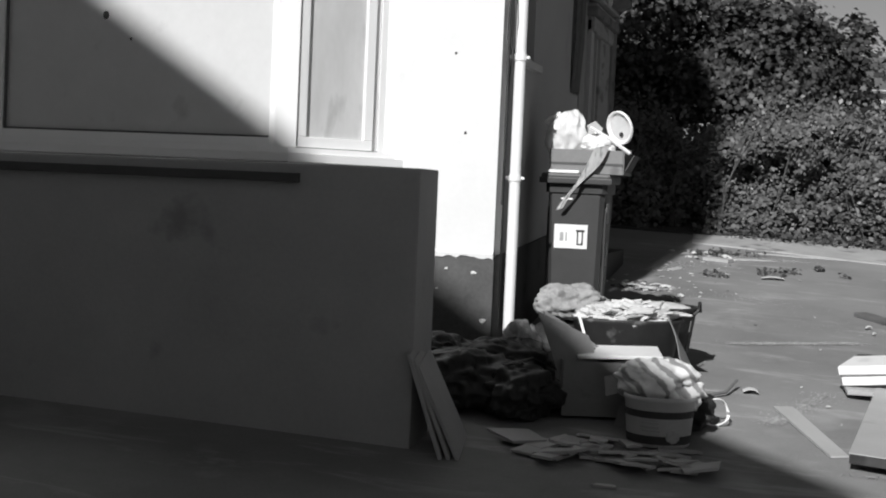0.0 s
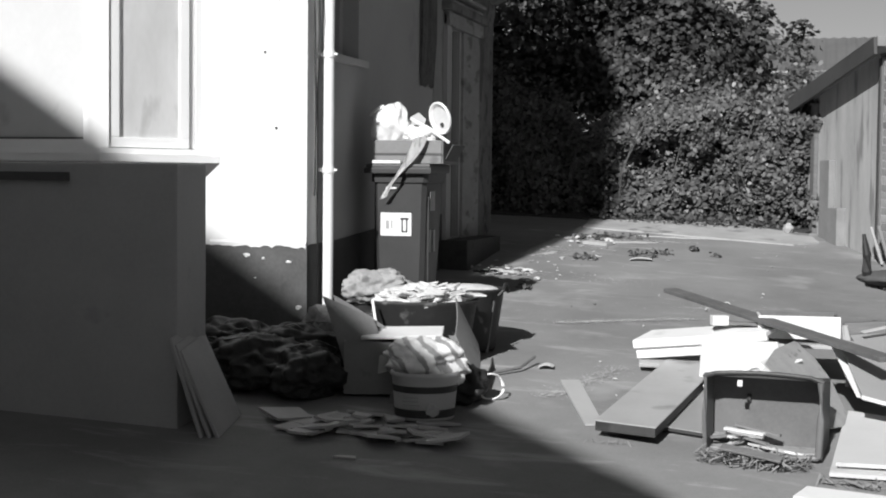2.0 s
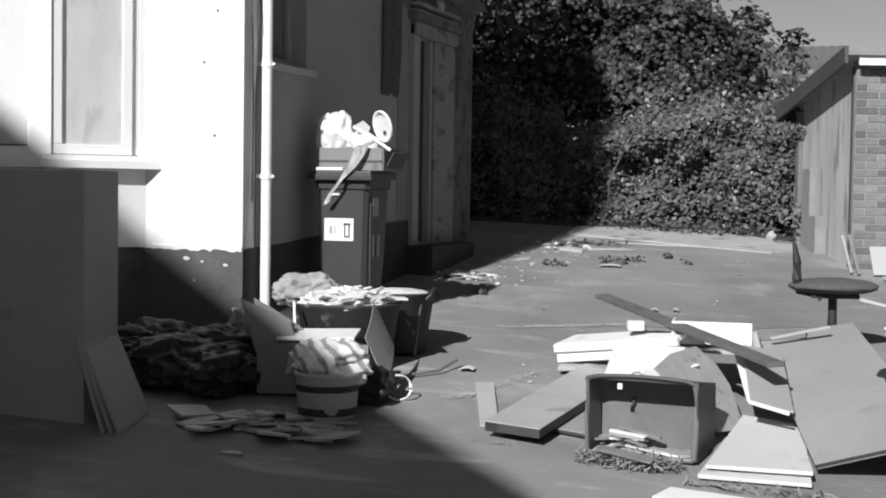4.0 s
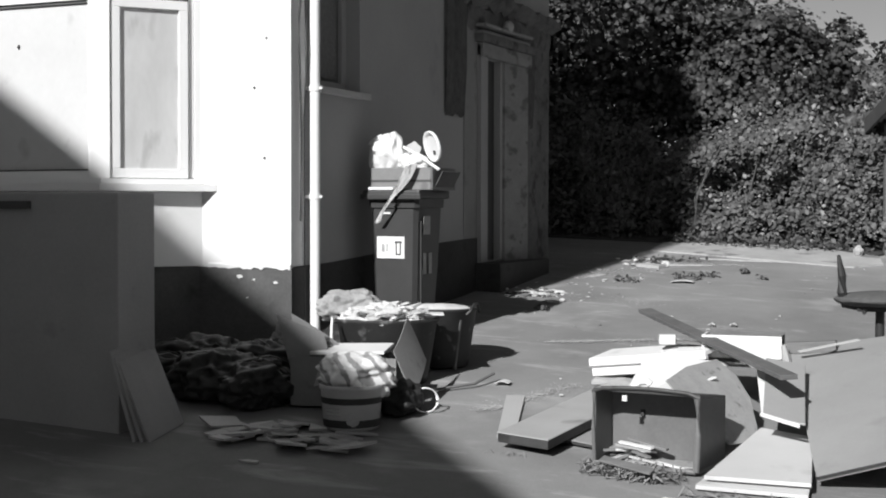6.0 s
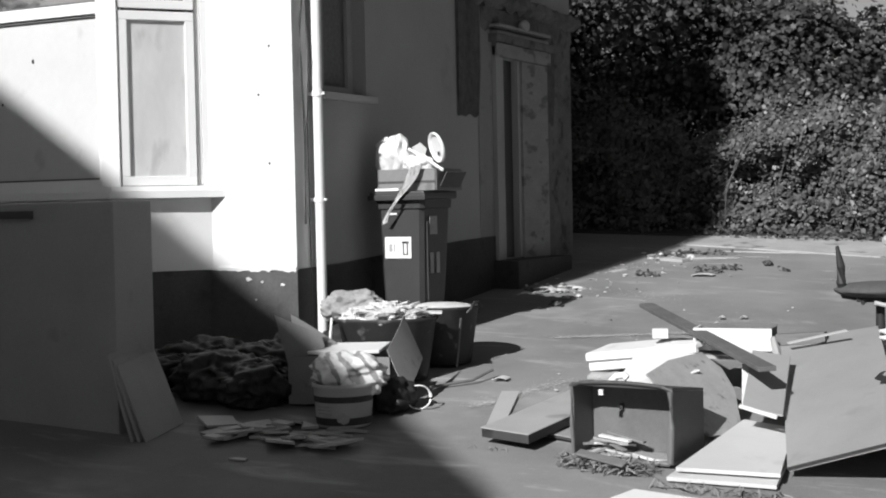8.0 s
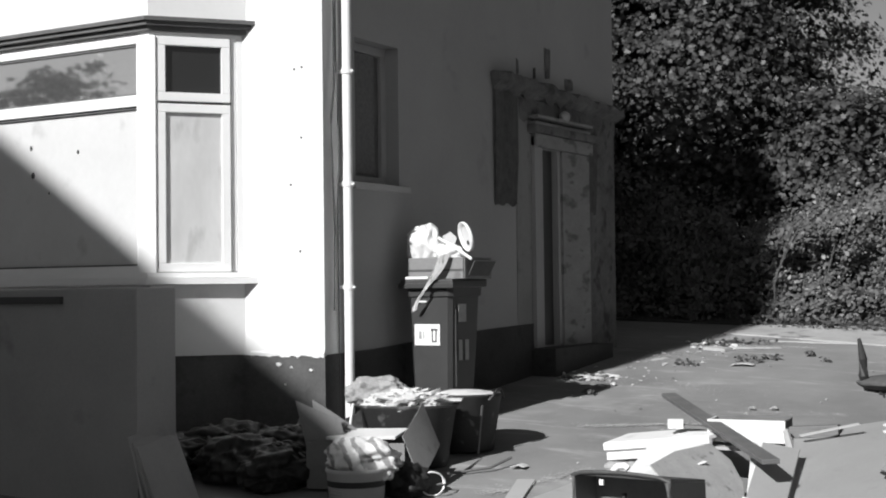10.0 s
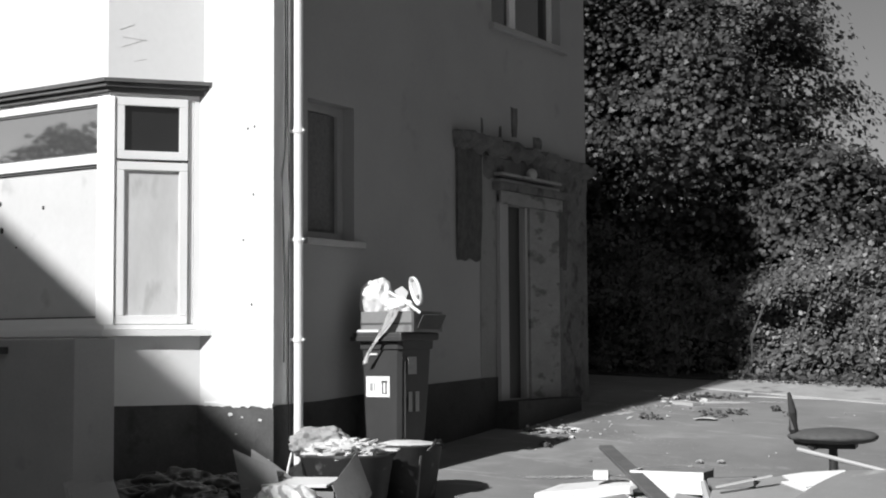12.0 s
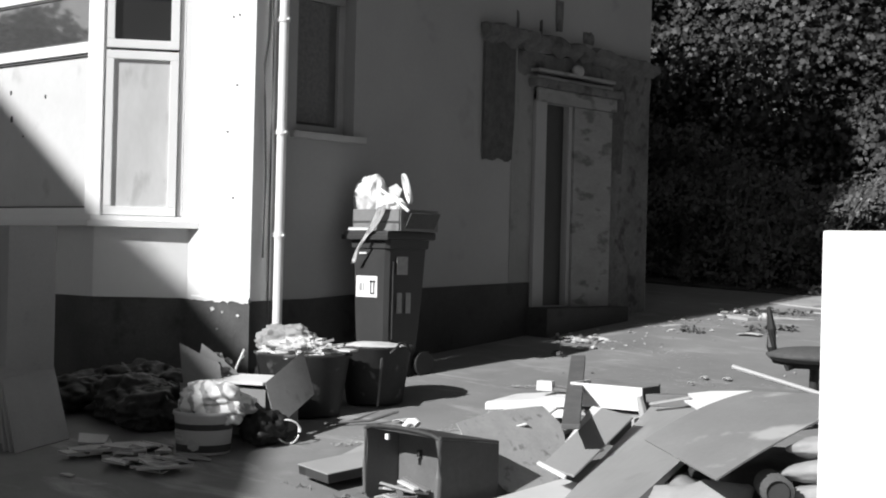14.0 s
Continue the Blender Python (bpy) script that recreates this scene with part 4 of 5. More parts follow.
# black sacks and rags by the bay
for x, y, sx, sy, sz, sd in ((0.1, -1.1, 0.34, 0.3, 0.16, 31), (-0.2, -0.8, 0.36, 0.28, 0.17, 33), (0.42, -1.15, 0.24, 0.28, 0.14, 35), (0.2, -0.65, 0.32, 0.25, 0.16, 37), (-0.5, -1.1, 0.3, 0.3, 0.14, 39)):
    s = solo("black_sack", pleat(blob((sx, sy, sz * 1.1), 0.3, sd, 1.6, sz * 0.8, 5, 0.24), 2, 7, 0.08, sd), BAG_BLACK, "torn black bin sack heaped by the bay", "sack", "heaped black sacks", smooth=True)
    s.matrix_world = pose(x, y, gz(x, y) + sz * 0.8)
for k in range(14):
    x, y = rnd.uniform(-0.4, 0.6), rnd.uniform(-1.2, -0.6)
    a = rnd.uniform(-0.5, 0.9)
    l = rnd.uniform(0.1, 0.28)
    z = gz(x, y) + rnd.uniform(0.2, 0.29)
    solo("torn_strip", sweep([(x - l * math.cos(a), y - l * math.sin(a), z), (x, y, z + 0.03), (x + l * math.cos(a), y + l * math.sin(a), z - 0.05)], rnd.uniform(0.004, 0.016), 6, 0.25), (CARD, BAG_BLACK, BARK)[k % 3], "torn strip lying over the black sacks", "strip", "torn strips")
# broken tiles before the bucket
for k in range(32):
    x, y = rnd.gauss(1.06, 0.24), rnd.gauss(-1.74, 0.11)
    n = rnd.choice((4, 4, 4, 3))
    r = rnd.uniform(0.05, 0.12)
    pts = [(r * math.cos(6.283 * i / n + rnd.uniform(-0.2, 0.2)) * 1.5, r * math.sin(6.283 * i / n + rnd.uniform(-0.3, 0.3))) for i in range(n)]
    solo("broken_tile", prism(pts, 0.014, pose(x, y, gz(x, y) + 0.016 + 0.011 * (k % 4), rnd.uniform(-7, 12), rnd.uniform(-8, 8), rnd.uniform(0, 360))), (PANEL_PALE, PANEL_PALE, LEANING)[k % 3], "broken flat tile on the shaded ground", "tile", "broken tiles")
for x, y, yaw in ((0.62, -1.72, -28), (0.7, -1.88, -20), (0.86, -1.66, -24)):
    solo("broken_tile", prism([(-0.14, -0.075), (0.13, -0.085), (0.15, 0.07), (-0.12, 0.08)], 0.014, pose(x, y, gz(x, y) + 0.03, 6, 2, yaw), 0.003), LEANING, "large flat tile lying on the shaded ground", "tile", "broken tiles")
solo("broken_tile", prism([(-0.06, 0), (0.06, -0.01), (0.05, 0.03), (-0.03, 0.035)], 0.01, pose(1.06, -2.25, gz(1.06, -2.25) + 0.012, 3, 0, 0)), PANEL_PALE, "small broken tile lying apart", "tile", "broken tiles")


# ---- heap of boards in the yard ----
def lay(name, points, thick, lift, material, label, category="board", group="", tilt=None):
    """A flat piece that lies lift metres above the slope of the yard."""
    return solo(name, on_ground(prism(points, thick), lift), material, label, category, group)


lay("white_strip", [(2.09, -1.27), (2.18, -1.22), (1.89, -0.31), (1.78, -0.35)], 0.012, 0.014, PANEL_PALE, "pale flat strip lying on the tarmac", "strip")
def edged_panel(origin, along, across, thick, face, label):
    """A panel whose pale face sheet lies on a dark, slightly smaller core."""
    o, u, v = Vector(origin), Vector(along), Vector(across)
    w = u.cross(v).normalized()
    w = w if w.z > 0 else -w
    p = thing("long_panel", pose(*o), label, "panel")
    inv = p.matrix_world.inverted()
    for name, lift, slim, th, mat, lab in (("face", 0.0, 0.0, 0.006, face, ""), ("core", -0.0065, 0.004, thick, CARCASS_TOP, "dark core edge")):
        q = part(name, board(o + w * lift + (u.normalized() + v.normalized()) * slim, u - u.normalized() * 2 * slim, v - v.normalized() * 2 * slim, th), mat, p, lab)
        q.matrix_parent_inverse = inv
    return p


edged_panel((2.17, -1.47, gz(2.2, -1.5) + 0.1), (0.2, 1.6, 0.14), (0.33, -0.08, -0.01), 0.05, LAMINATE, "dull laminated panel propped on the heap")
edged_panel((2.3, -1.2, gz(2.3, -1.2) + 0.035), (0.25, 1.2, 0.11), (0.55, -0.15, -0.03), 0.018, PANEL_GREY, "grey panel lying under another panel")
solo("white_plank", board((2.14, 0.2, 0.2), (0.84, -0.26, 0.11), (0.01, -0.012, -0.045), 0.035), PAINT_WHITE, "white painted plank on its edge in the heap", "plank", "white planks")
solo("white_plank", board((2.165, 0.2, 0.142), (0.82, -0.25, 0.11), (0.01, -0.014, -0.05), 0.03), PAINT_WHITE, "white painted plank under the upper ones", "plank", "white planks")
solo("white_plank", board((2.14, 0.21, 0.205), (0.84, -0.26, 0.11), (0.1, 0.2, 0.05), 0.03), PAINT_WHITE, "white painted plank lying on another", "plank", "white planks")
solo("white_plank", board((2.6, -0.08, 0.255), (0.46, -0.16, 0.025), (0.03, -0.5, -0.15), 0.014), PAINT_WHITE, "white painted plank leaning in the heap", "plank", "white planks")
solo("white_plank", board((2.2, 0.08, 0.075), (0.7, -0.1, 0.02), (-0.03, 0.28, 0.03), 0.025), LAMINATE, "dull board under the white planks", "plank")
solo("white_block", box(-0.05, 0.05, -0.035, 0.035, 0, 0.06, 0.004), PAINT_WHITE, "small pale block on the planks", "block").matrix_world = pose(2.69, 0.13, 0.33, 0, 0, 20)
solo("wood_lath", board((2.66, 0.16, 0.355), (0.3, -0.1, 0.0), (0.02, 0.05, 0.0), 0.02), WOOD, "short dark lath on the planks", "lath")
heap = thing("broken_carcass", pose(2.62, 0.0, gz(3.0, 0.2), 0, 0, -4), "dark broken carcass under the heap", "cabinet")
part("top", box(0, 0.85, 0.02, 0.42, 0.22, 0.24, 0.003), LAMINATE, heap)
part("side", box(0.0, 0.02, 0.02, 0.42, 0, 0.22, 0.003), LAMINATE, heap)
part("side", box(0.83, 0.85, 0.02, 0.42, 0, 0.22, 0.003), LAMINATE, heap)
drawer = thing("drawer", pose(2.93, 0.06, 0.265, 0, 0, 6), "white drawer lying open side up on the heap", "drawer")
part("front", box(0, 0.49, 0.0, 0.018, 0, 0.14, 0.004), PAINT_WHITE, drawer)
part("side", box(0.0, 0.016, 0.018, 0.22, 0, 0.14, 0.003), PAINT_WHITE, drawer)
part("side", box(0.474, 0.49, 0.018, 0.22, 0, 0.14, 0.003), WOOD, drawer)
part("base", box(0.016, 0.474, 0.018, 0.22, 0.01, 0.018), LAMINATE, drawer)
part("back", box(0.0, 0.49, 0.22, 0.236, 0, 0.15, 0.003), WOOD, drawer)
solo("wood_offcut", box(0, 0.3, -0.04, 0.04, 0, 0.07, 0.005), WOOD, "dark wood offcut beside the drawer", "offcut").matrix_world = pose(3.44, 0.16, 0.3, 0, -4, 3)
solo("wood_offcut", box(0, 0.3, -0.05, 0.05, 0, 0.27, 0.005), LAMINATE, "dark laminate offcut under another", "offcut").matrix_world = pose(3.47, 0.16, gz(3.6, 0.16), 0, 0, 3)
solo("split_post", sweep([(3.47, 0.08, 0.05), (3.46, 0.07, 0.25), (3.44, 0.05, 0.36)], [0.03, 0.028, 0.018], 6), PANEL_PALE, "pale split post by the drawer", "post")
pl_a, pl_b = Vector((2.245, 0.99, 0.485)), Vector((3.61, -0.93, 0.29))
solo("wooden_plank", board(pl_a, pl_b - pl_a, (0.085, 0.05, 0.005), 0.028), PLANK_WOOD, "long weathered plank slanting over the heap", "plank")
solo("white_sheet", board((2.68, -0.95, 0.1), (0.33, 0.36, 0.12), (0.2, -0.12, 0.02), 0.012), PAINT_WHITE, "white sheet under a stained board", "sheet")


def facet_mesh(corners, thick):
    """A board between four corners, bent a little where they do not lie in one plane."""
    a, b, c, d = (Vector(p) for p in corners)
    bm = bmesh.new()
    n = 8
    grid = [[bm.verts.new(a.lerp(b, i / n).lerp(d.lerp(c, i / n), j / n)) for j in range(n + 1)] for i in range(n + 1)]
    for i in range(n):
        for j in range(n):
            bm.faces.new((grid[i][j], grid[i + 1][j], grid[i + 1][j + 1], grid[i][j + 1]))
    bm.normal_update()
    bmesh.ops.solidify(bm, geom=bm.faces[:], thickness=thick)
    bmesh.ops.recalc_face_normals(bm, faces=bm.faces)
    return bm


def facet(name, origin, u, v, outline, thick, material, label, category):
    """A flat many-sided board: its outline in shares of the edges u and v from origin."""
    o, u, v = Vector(origin), Vector(u), Vector(v)
    w = u.cross(v).normalized() * thick
    bm = bmesh.new()
    top = [bm.verts.new(o + u * a + v * b) for a, b in outline]
    low = [bm.verts.new(p.co + w) for p in top]
    bm.faces.new(top)
    bm.faces.new(low[::-1])
    for k in range(len(top)):
        q = (k + 1) % len(top)
        bm.faces.new((top[k], low[k], low[q], top[q]))
    bmesh.ops.recalc_face_normals(bm, faces=bm.faces)
    return solo(name, bm, material, label, category)


facet("stained_hardboard", (3.02, -1.09, 0.25), (0.14, 0.58, 0.068), (0.34, 0.0, -0.335), [(0, 0), (0.45, -0.06), (1, 0), (1.06, 0.3), (0.95, 0.62), (0.5, 1.15), (0.05, 1.0), (-0.05, 0.6)], 0.008, HARDBOARD, "angular hardboard sheet with dark stains", "board")
solo("grey_sheet", board((3.53, -0.99, 0.075), (-0.13, 0.72, 0.24), (0.23, -0.02, -0.03), 0.012), PANEL_GREY, "pale grey board sheet wedged in the heap", "board")
solo("white_sheet", board((3.5, -0.88, 0.07), (-0.16, 0.6, 0.25), (0.07, 0.03, -0.01), 0.01), PAINT_WHITE, "thin white sheet edge in the heap", "sheet")
solo("white_edge_strip", board((3.52, -1.02, 0.085), (0.22, -0.05, -0.045), (0.0, 0.025, 0.01), 0.014), PAINT_WHITE, "pale broken edge strip in the heap", "strip")
lay("melamine_board", [(3.39, -1.72), (3.46, -0.7), (3.76, -0.78), (3.9, -1.64)], 0.02, 0.07, DOOR_WHITE, "pale cupboard board lying on the heap", "board", "melamine boards")
lay("melamine_board", [(3.36, -1.78), (3.44, -0.72), (3.8, -0.8), (3.9, -1.72)], 0.02, 0.035, DOOR_WHITE, "pale cupboard board under another one", "board", "melamine boards")
panel = thing("big_panel", pose(0, 0, 0), "large grey laminated panel leaning on the heap", "panel")
part("face", facet_mesh([(3.9, -1.5, -0.14), (4.5, -1.6, 0.06), (4.0, 0.42, 0.41), (3.45, 0.2, 0.32)], 0.028), PANEL_GREY, panel)
part("edging", board((3.895, -1.506, -0.142), (0.6, -0.1, 0.2), (0.002, -0.004, -0.001), 0.012, bevel=0), CARCASS_TOP, panel, "dark front edging")
solo("white_edge_strip", board((3.53, 0.02, 0.335), (0.34, 0.08, 0.08), (0.02, -0.03, -0.006), 0.006), PANEL_PALE, "pale edging strip on the large panel", "strip")
lay("white_sheet", [(3.2, -2.15), (3.26, -1.98), (3.75, -2.02), (3.95, -2.3)], 0.016, 0.02, PAINT_WHITE, "white sheet lying on the tarmac", "sheet")
def bowed(a, b, c, d, thick, bow):
    """A thin sheet between four corners, bowed upwards from the edge a-b to the edge d-c."""
    a, b, c, d = Vector(a), Vector(b), Vector(c), Vector(d)
    bm = bmesh.new()
    n = 12
    grid = [[bm.verts.new(a.lerp(b, i / n).lerp(d.lerp(c, i / n), j / n) + Vector((0, 0, bow * 4 * (j / n) * (1 - j / n)))) for j in range(n + 1)] for i in range(n + 1)]
    for i in range(n):
        for j in range(n):
            bm.faces.new((grid[i][j], grid[i + 1][j], grid[i + 1][j + 1], grid[i][j + 1]))
    bm.normal_update()
    bmesh.ops.solidify(bm, geom=bm.faces[:], thickness=thick)
    bmesh.ops.recalc_face_normals(bm, faces=bm.faces)
    return bm


def draped(a, b, c, d, lump, seed, freq=5.0):
    """A limp cloth between four corners, thrown in folds."""
    bm = bowed(a, b, c, d, 0.012, 0.03)
    for v in bm.verts:
        p = Vector((v.co.x, v.co.y, 0.0)) * freq + Vector((seed, 0, 0))
        v.co.z += lump * noise.noise(p) + 0.4 * lump * noise.noise(p * 2.3)
        v.co.x += 0.5 * lump * noise.noise(p + Vector((9, 0, 0)))
        v.co.y += 0.5 * lump * noise.noise(p + Vector((0, 9, 0)))
    return bm


# bent sheet, white shards, cushions
solo("bent_sheet", bowed((4.32, -1.22, 0.31), (5.05, -1.79, 0.27), (5.2, -0.6, 0.555), (4.58, -0.68, 0.53), 0.008, 0.03), BENT, "bent grey sheet with a scuffed corner", "sheet")
facet("white_shard", (4.2, -0.65, 0.485), (0.32, 0.08, 0.036), (0.18, -0.15, -0.037), [(0, 0), (0.4, -0.1), (1, 0), (1, 0.4), (0, 1)], 0.012, PAINT_WHITE, "white board shard on the heap", "shard")
facet("white_shard", (4.21, -0.7, 0.455), (0.3, 0.08, 0.03), (0.16, -0.2, -0.05), [(0, 0), (0.8, 0), (0.3, 1)], 0.012, PAINT_WHITE, "white board shard under another shard", "shard")
for k, (x, y, sx, sy, sz) in enumerate(((4.75, -0.75, 0.3, 0.4, 0.24), (4.35, -0.5, 0.3, 0.35, 0.22), (5.1, -0.9, 0.26, 0.3, 0.15))):
    sk = solo("black_sack", blob((sx, sy, sz), 0.12, 81 + k, 1.5, sz * 0.85, 4, 0.05), BAG_BLACK, "dark sack under the bent sheet", "sack", "sacks under the sheet", smooth=True)
    sk.matrix_world = pose(x, y, gz(x, y) + sz * 0.85)
for k, (x, y, z, r) in enumerate(((5.3, -1.18, 0.55, -12), (5.31, -1.26, 0.46, -16), (5.33, -1.3, 0.37, -20), (5.3, -1.25, 0.28, -8), (5.3, -1.2, 0.19, -12), (5.3, -1.2, 0.09, -12), (5.3, -1.2, 0.0, -10))):
    pad = solo("folded_cushion", blob((0.27, 0.16, 0.055), 0.12, 41 + k, 1.4, 0.05, 4, 0.05), CLOTH, "pale folded cushion in the heap", "cushion", "cushions", smooth=True)
    pad.matrix_world = pose(x, y, gz(x, y) + z + 0.06, 0, -10, r)
solo("stiff_cloth", draped((4.5, -1.85, -0.12), (5.2, -1.95, -0.12), (4.95, -1.3, 0.16), (4.36, -1.0, 0.13), 0.06, 3.0), CLOTH, "stiff pale cloth lying in folds", "cloth", smooth=True)
for k, (x, y, sx, sy) in enumerate(((4.85, -1.62, 0.2, 0.15), (5.12, -1.6, 0.2, 0.16))):
    c = solo("crumpled_cloth", blob((sx, sy, 0.09), 0.3, 51 + k, 1.8, 0.05, 5, 0.2), CLOTH, "crumpled pale cloth on the ground", "cloth", smooth=True)
    c.matrix_world = pose(x, y, gz(x, y) + 0.06, 0, 0, 30 * k)
hose = thing("ribbed_hose", pose(4.97, -1.2, 0.1), "dark ribbed hose among the cushions", "hose")
for k in range(9):
    part("rib", lathe([(0.05, -0.012), (0.068, 0.0), (0.05, 0.012)], 18), FABRIC, hose).matrix_local = pose(0.03 * k, -0.045 * k, 0.08 + 0.004 * k, 90, 0, 33)
part("core", sweep([(0, 0, 0.08), (0.24, -0.36, 0.11)], 0.047, 14), INK, hose)
solo("white_pole", sweep([(4.05, 0.05, 0.58), (4.6, 0.14, 0.45), (5.3, 0.27, 0.28)], 0.013, 8), PANEL_PALE, "thin white pole lying over the heap", "pole")

# open cabinet carcass
cab = thing("cabinet_carcass", pose(2.735, -1.5, gz(3.05, -1.5) + 0.004, 0, 0, -5), "open dark cabinet carcass lying on its side", "cabinet")
CW, CD, CH = 0.59, 0.42, 0.41
part("base", box(0, CW, 0, CD, 0, 0.016, 0.005), CARCASS, cab)
part("top", box(0, CW, 0, CD, CH - 0.016, CH, 0.006), CARCASS_TOP, cab, "dark top of the carcass")
part("side", box(0, 0.016, 0.0, CD, 0.017, CH - 0.017, 0.004), CARCASS, cab)
# the right side's shade is put into its darker tone
part("side", box(CW - 0.016, CW, 0.0, CD, 0.017, CH - 0.017, 0.004), CARCASS_TOP, cab)
part("back", box(0.017, CW - 0.017, 0.225, 0.237, 0.017, CH - 0.017), CARCASS, cab)
part("rim", sweep([(-0.002, -0.004, CH - 0.02)] + [(CW * k / 10, -0.006, CH - 0.004 + 0.016 * math.sin(math.pi * k / 10)) for k in range(1, 10)] + [(CW + 0.002, -0.004, CH - 0.02)], 0.011, 8), CARCASS_TOP, cab, "bowed front rim")
part("rim", sweep([(0.008, -0.005, CH - 0.02), (0.004, -0.006, 0.2), (0.012, -0.005, 0.012)], 0.011, 8), CARCASS, cab)
part("rim", sweep([(CW - 0.012, -0.005, CH - 0.02), (CW - 0.008, -0.006, 0.2), (CW - 0.016, -0.005, 0.012)], 0.018, 8), CARCASS, cab)
part("rim", sweep([(0.012, -0.005, 0.01), (CW / 2, -0.008, 0.006), (CW - 0.016, -0.005, 0.01)], 0.014, 8), CARCASS, cab)
part("inner_panel", box(0.03, CW - 0.03, 0.05, 0.22, 0.0165, 0.024, 0.002), HARDBOARD, cab, "stained loose inner panel")
part("fixing", box(0.17, 0.195, -0.012, 0.004, CH - 0.06, CH - 0.03, 0.003), UPVC, cab, "small white plastic fixing")
part("bracket", box(0.19, 0.21, 0.2, 0.224, CH - 0.15, CH - 0.11, 0.003), INK, cab, "small dark bracket")
for q in cab.children:
    # the box has sagged: its top falls towards the back
    for v in q.data.vertices:
        v.co.z -= 0.12 * max(0.0, v.co.y) * v.co.z / CH
solo("white_elbow", sweep([(0, 0, 0), (0.03, 0.0, 0.03), (0.07, 0.0, 0.035), (0.09, 0, 0.02)], 0.02, 10), UPVC, "white plastic pipe elbow on the carcass", "pipe elbow").matrix_world = pose(2.93, -1.4, gz(3.05, -1.45) + CH - 0.002)
for k in range(9):
    x, y = rnd.uniform(2.85, 3.2), rnd.uniform(-1.62, -1.35)
    l = rnd.uniform(0.05, 0.13)
    solo("wood_splinter", box(-l, l, -0.015, 0.015, 0, 0.012, 0.002), (PAINT_WHITE, PANEL_PALE, CARD)[k % 3], "pale splinter of board in the carcass", "splinter", "splinters").matrix_world = pose(x, y, gz(x, y) + 0.03 + 0.008 * k, rnd.uniform(-8, 8), rnd.uniform(-14, 14), rnd.uniform(-50, 60))

# ---- office chair ----
chair = thing("office_chair", pose(3.83, 1.46, gz(3.83, 1.46), 0, 0, 12) @ Matrix.Diagonal((1, 1, 1.1, 1)), "broken dark office chair with a low back", "chair")
part("seat", blob((0.31, 0.26, 0.055), 0.06, 61, 1.2, 0.04, 5), FABRIC, chair, smooth=True).matrix_local = pose(0, 0, 0.43)
part("seat_pan", box(-0.16, 0.16, -0.14, 0.14, 0.36, 0.39, 0.01), BLACK_PLASTIC, chair)
part("pole", tube(0.034, 0.03, 0.06, 0.37, 20), BLACK_PLASTIC, chair)
part("back_post", sweep([(-0.15, 0.0, 0.38), (-0.24, -0.05, 0.4), (-0.26, -0.08, 0.48), (-0.26, -0.08, 0.58), (-0.285, -0.08, 0.71)], [0.02, 0.026, 0.034, 0.03, 0.012], 10), BLACK_PLASTIC, chair)
part("lever", sweep([(-0.1, -0.1, 0.37), (-0.12, -0.2, 0.36)], 0.014, 8), BLACK_PLASTIC, chair)
for k in range(5):
    a = 6.283 * k / 5 + 0.3
    part("foot", sweep([(0, 0, 0.09), (0.14 * math.cos(a), 0.14 * math.sin(a), 0.085), (0.28 * math.cos(a), 0.28 * math.sin(a), 0.06)], [0.03, 0.024, 0.016], 8), BLACK_PLASTIC, chair)
    part("castor", tube(0.027, 0.027, -0.015, 0.015, 14, m=pose(0.27 * math.cos(a), 0.27 * math.sin(a), 0.03, 0, 90, math.degrees(a))), BLACK_PLASTIC, chair)

# ---- fridge ----
fr = thing("fridge_freezer", pose(5.43, -1.66, gz(5.7, -1.4), 0, 0, 3), "white fridge-freezer standing in the yard", "fridge")
fh = 1.3 - gz(5.7, -1.4)
part("body", box(0.0, 0.6, 0.05, 0.6, 0.0, fh, 0.018), ENAMEL, fr)
part("door", box(0.0, 0.6, 0.0, 0.045, 0.04, fh, 0.014), ENAMEL, fr)

# ---- garage ----
ga = thing("garage", pose(3.82, 5.42, gz(3.82, 5.42) - 0.06, 0, 0, 19), "small brick-fronted garage with stained side wall", "garage", kind="structure")
GH, GD, GW = 2.06, 2.2, 3.4
bm = bmesh.new()
drop = 0.36
ring = []
for y, top in ((0.12, GH), (GD, GH - drop)):
    ring.append([bm.verts.new((x, y, z)) for x, z in ((0.0, -0.3), (GW, -0.3), (GW, top), (0.0, top))])
bm.faces.new(ring[0][::-1])
bm.faces.new(ring[1])
for k in range(4):
    bm.faces.new((ring[0][k], ring[0][(k + 1) % 4], ring[1][(k + 1) % 4], ring[1][k]))
bmesh.ops.recalc_face_normals(bm, faces=bm.faces)
part("side_wall", bm, GARAGE_RENDER, ga)
part("buttress", box(-0.07, 0.0, 1.3, 1.6, -0.3, 1.05, 0.01), FELT, ga)
part("buttress", box(-0.1, 0.0, 0.95, 1.25, -0.3, 0.55, 0.01), FELT, ga)
part("post", box(-0.05, 0.0, 1.85, 1.98, -0.3, GH - drop - 0.02, 0.01), WOOD, ga)
rf = board((-0.135, -0.16, GH + 0.14), (GW + 0.255, 0, 0), (0, GD + 0.4, -drop - 0.07), 0.1)
part("roof", rf, FELT, ga)
part("verge_board", board((-0.17, -0.15, GH + 0.13), (0, GD + 0.38, -drop - 0.065), (0.033, 0, 0), 0.17), DARK_DOOR, ga)
part("fascia", box(-0.02, GW, -0.14, -0.11, GH - 0.05, GH + 0.075, 0.004), PAINT_WHITE, ga, "white painted fascia")
part("corner_post", box(-0.012, 0.03, 0.06, 0.12, -0.1, GH - 0.05, 0.005), DARK_DOOR, ga)
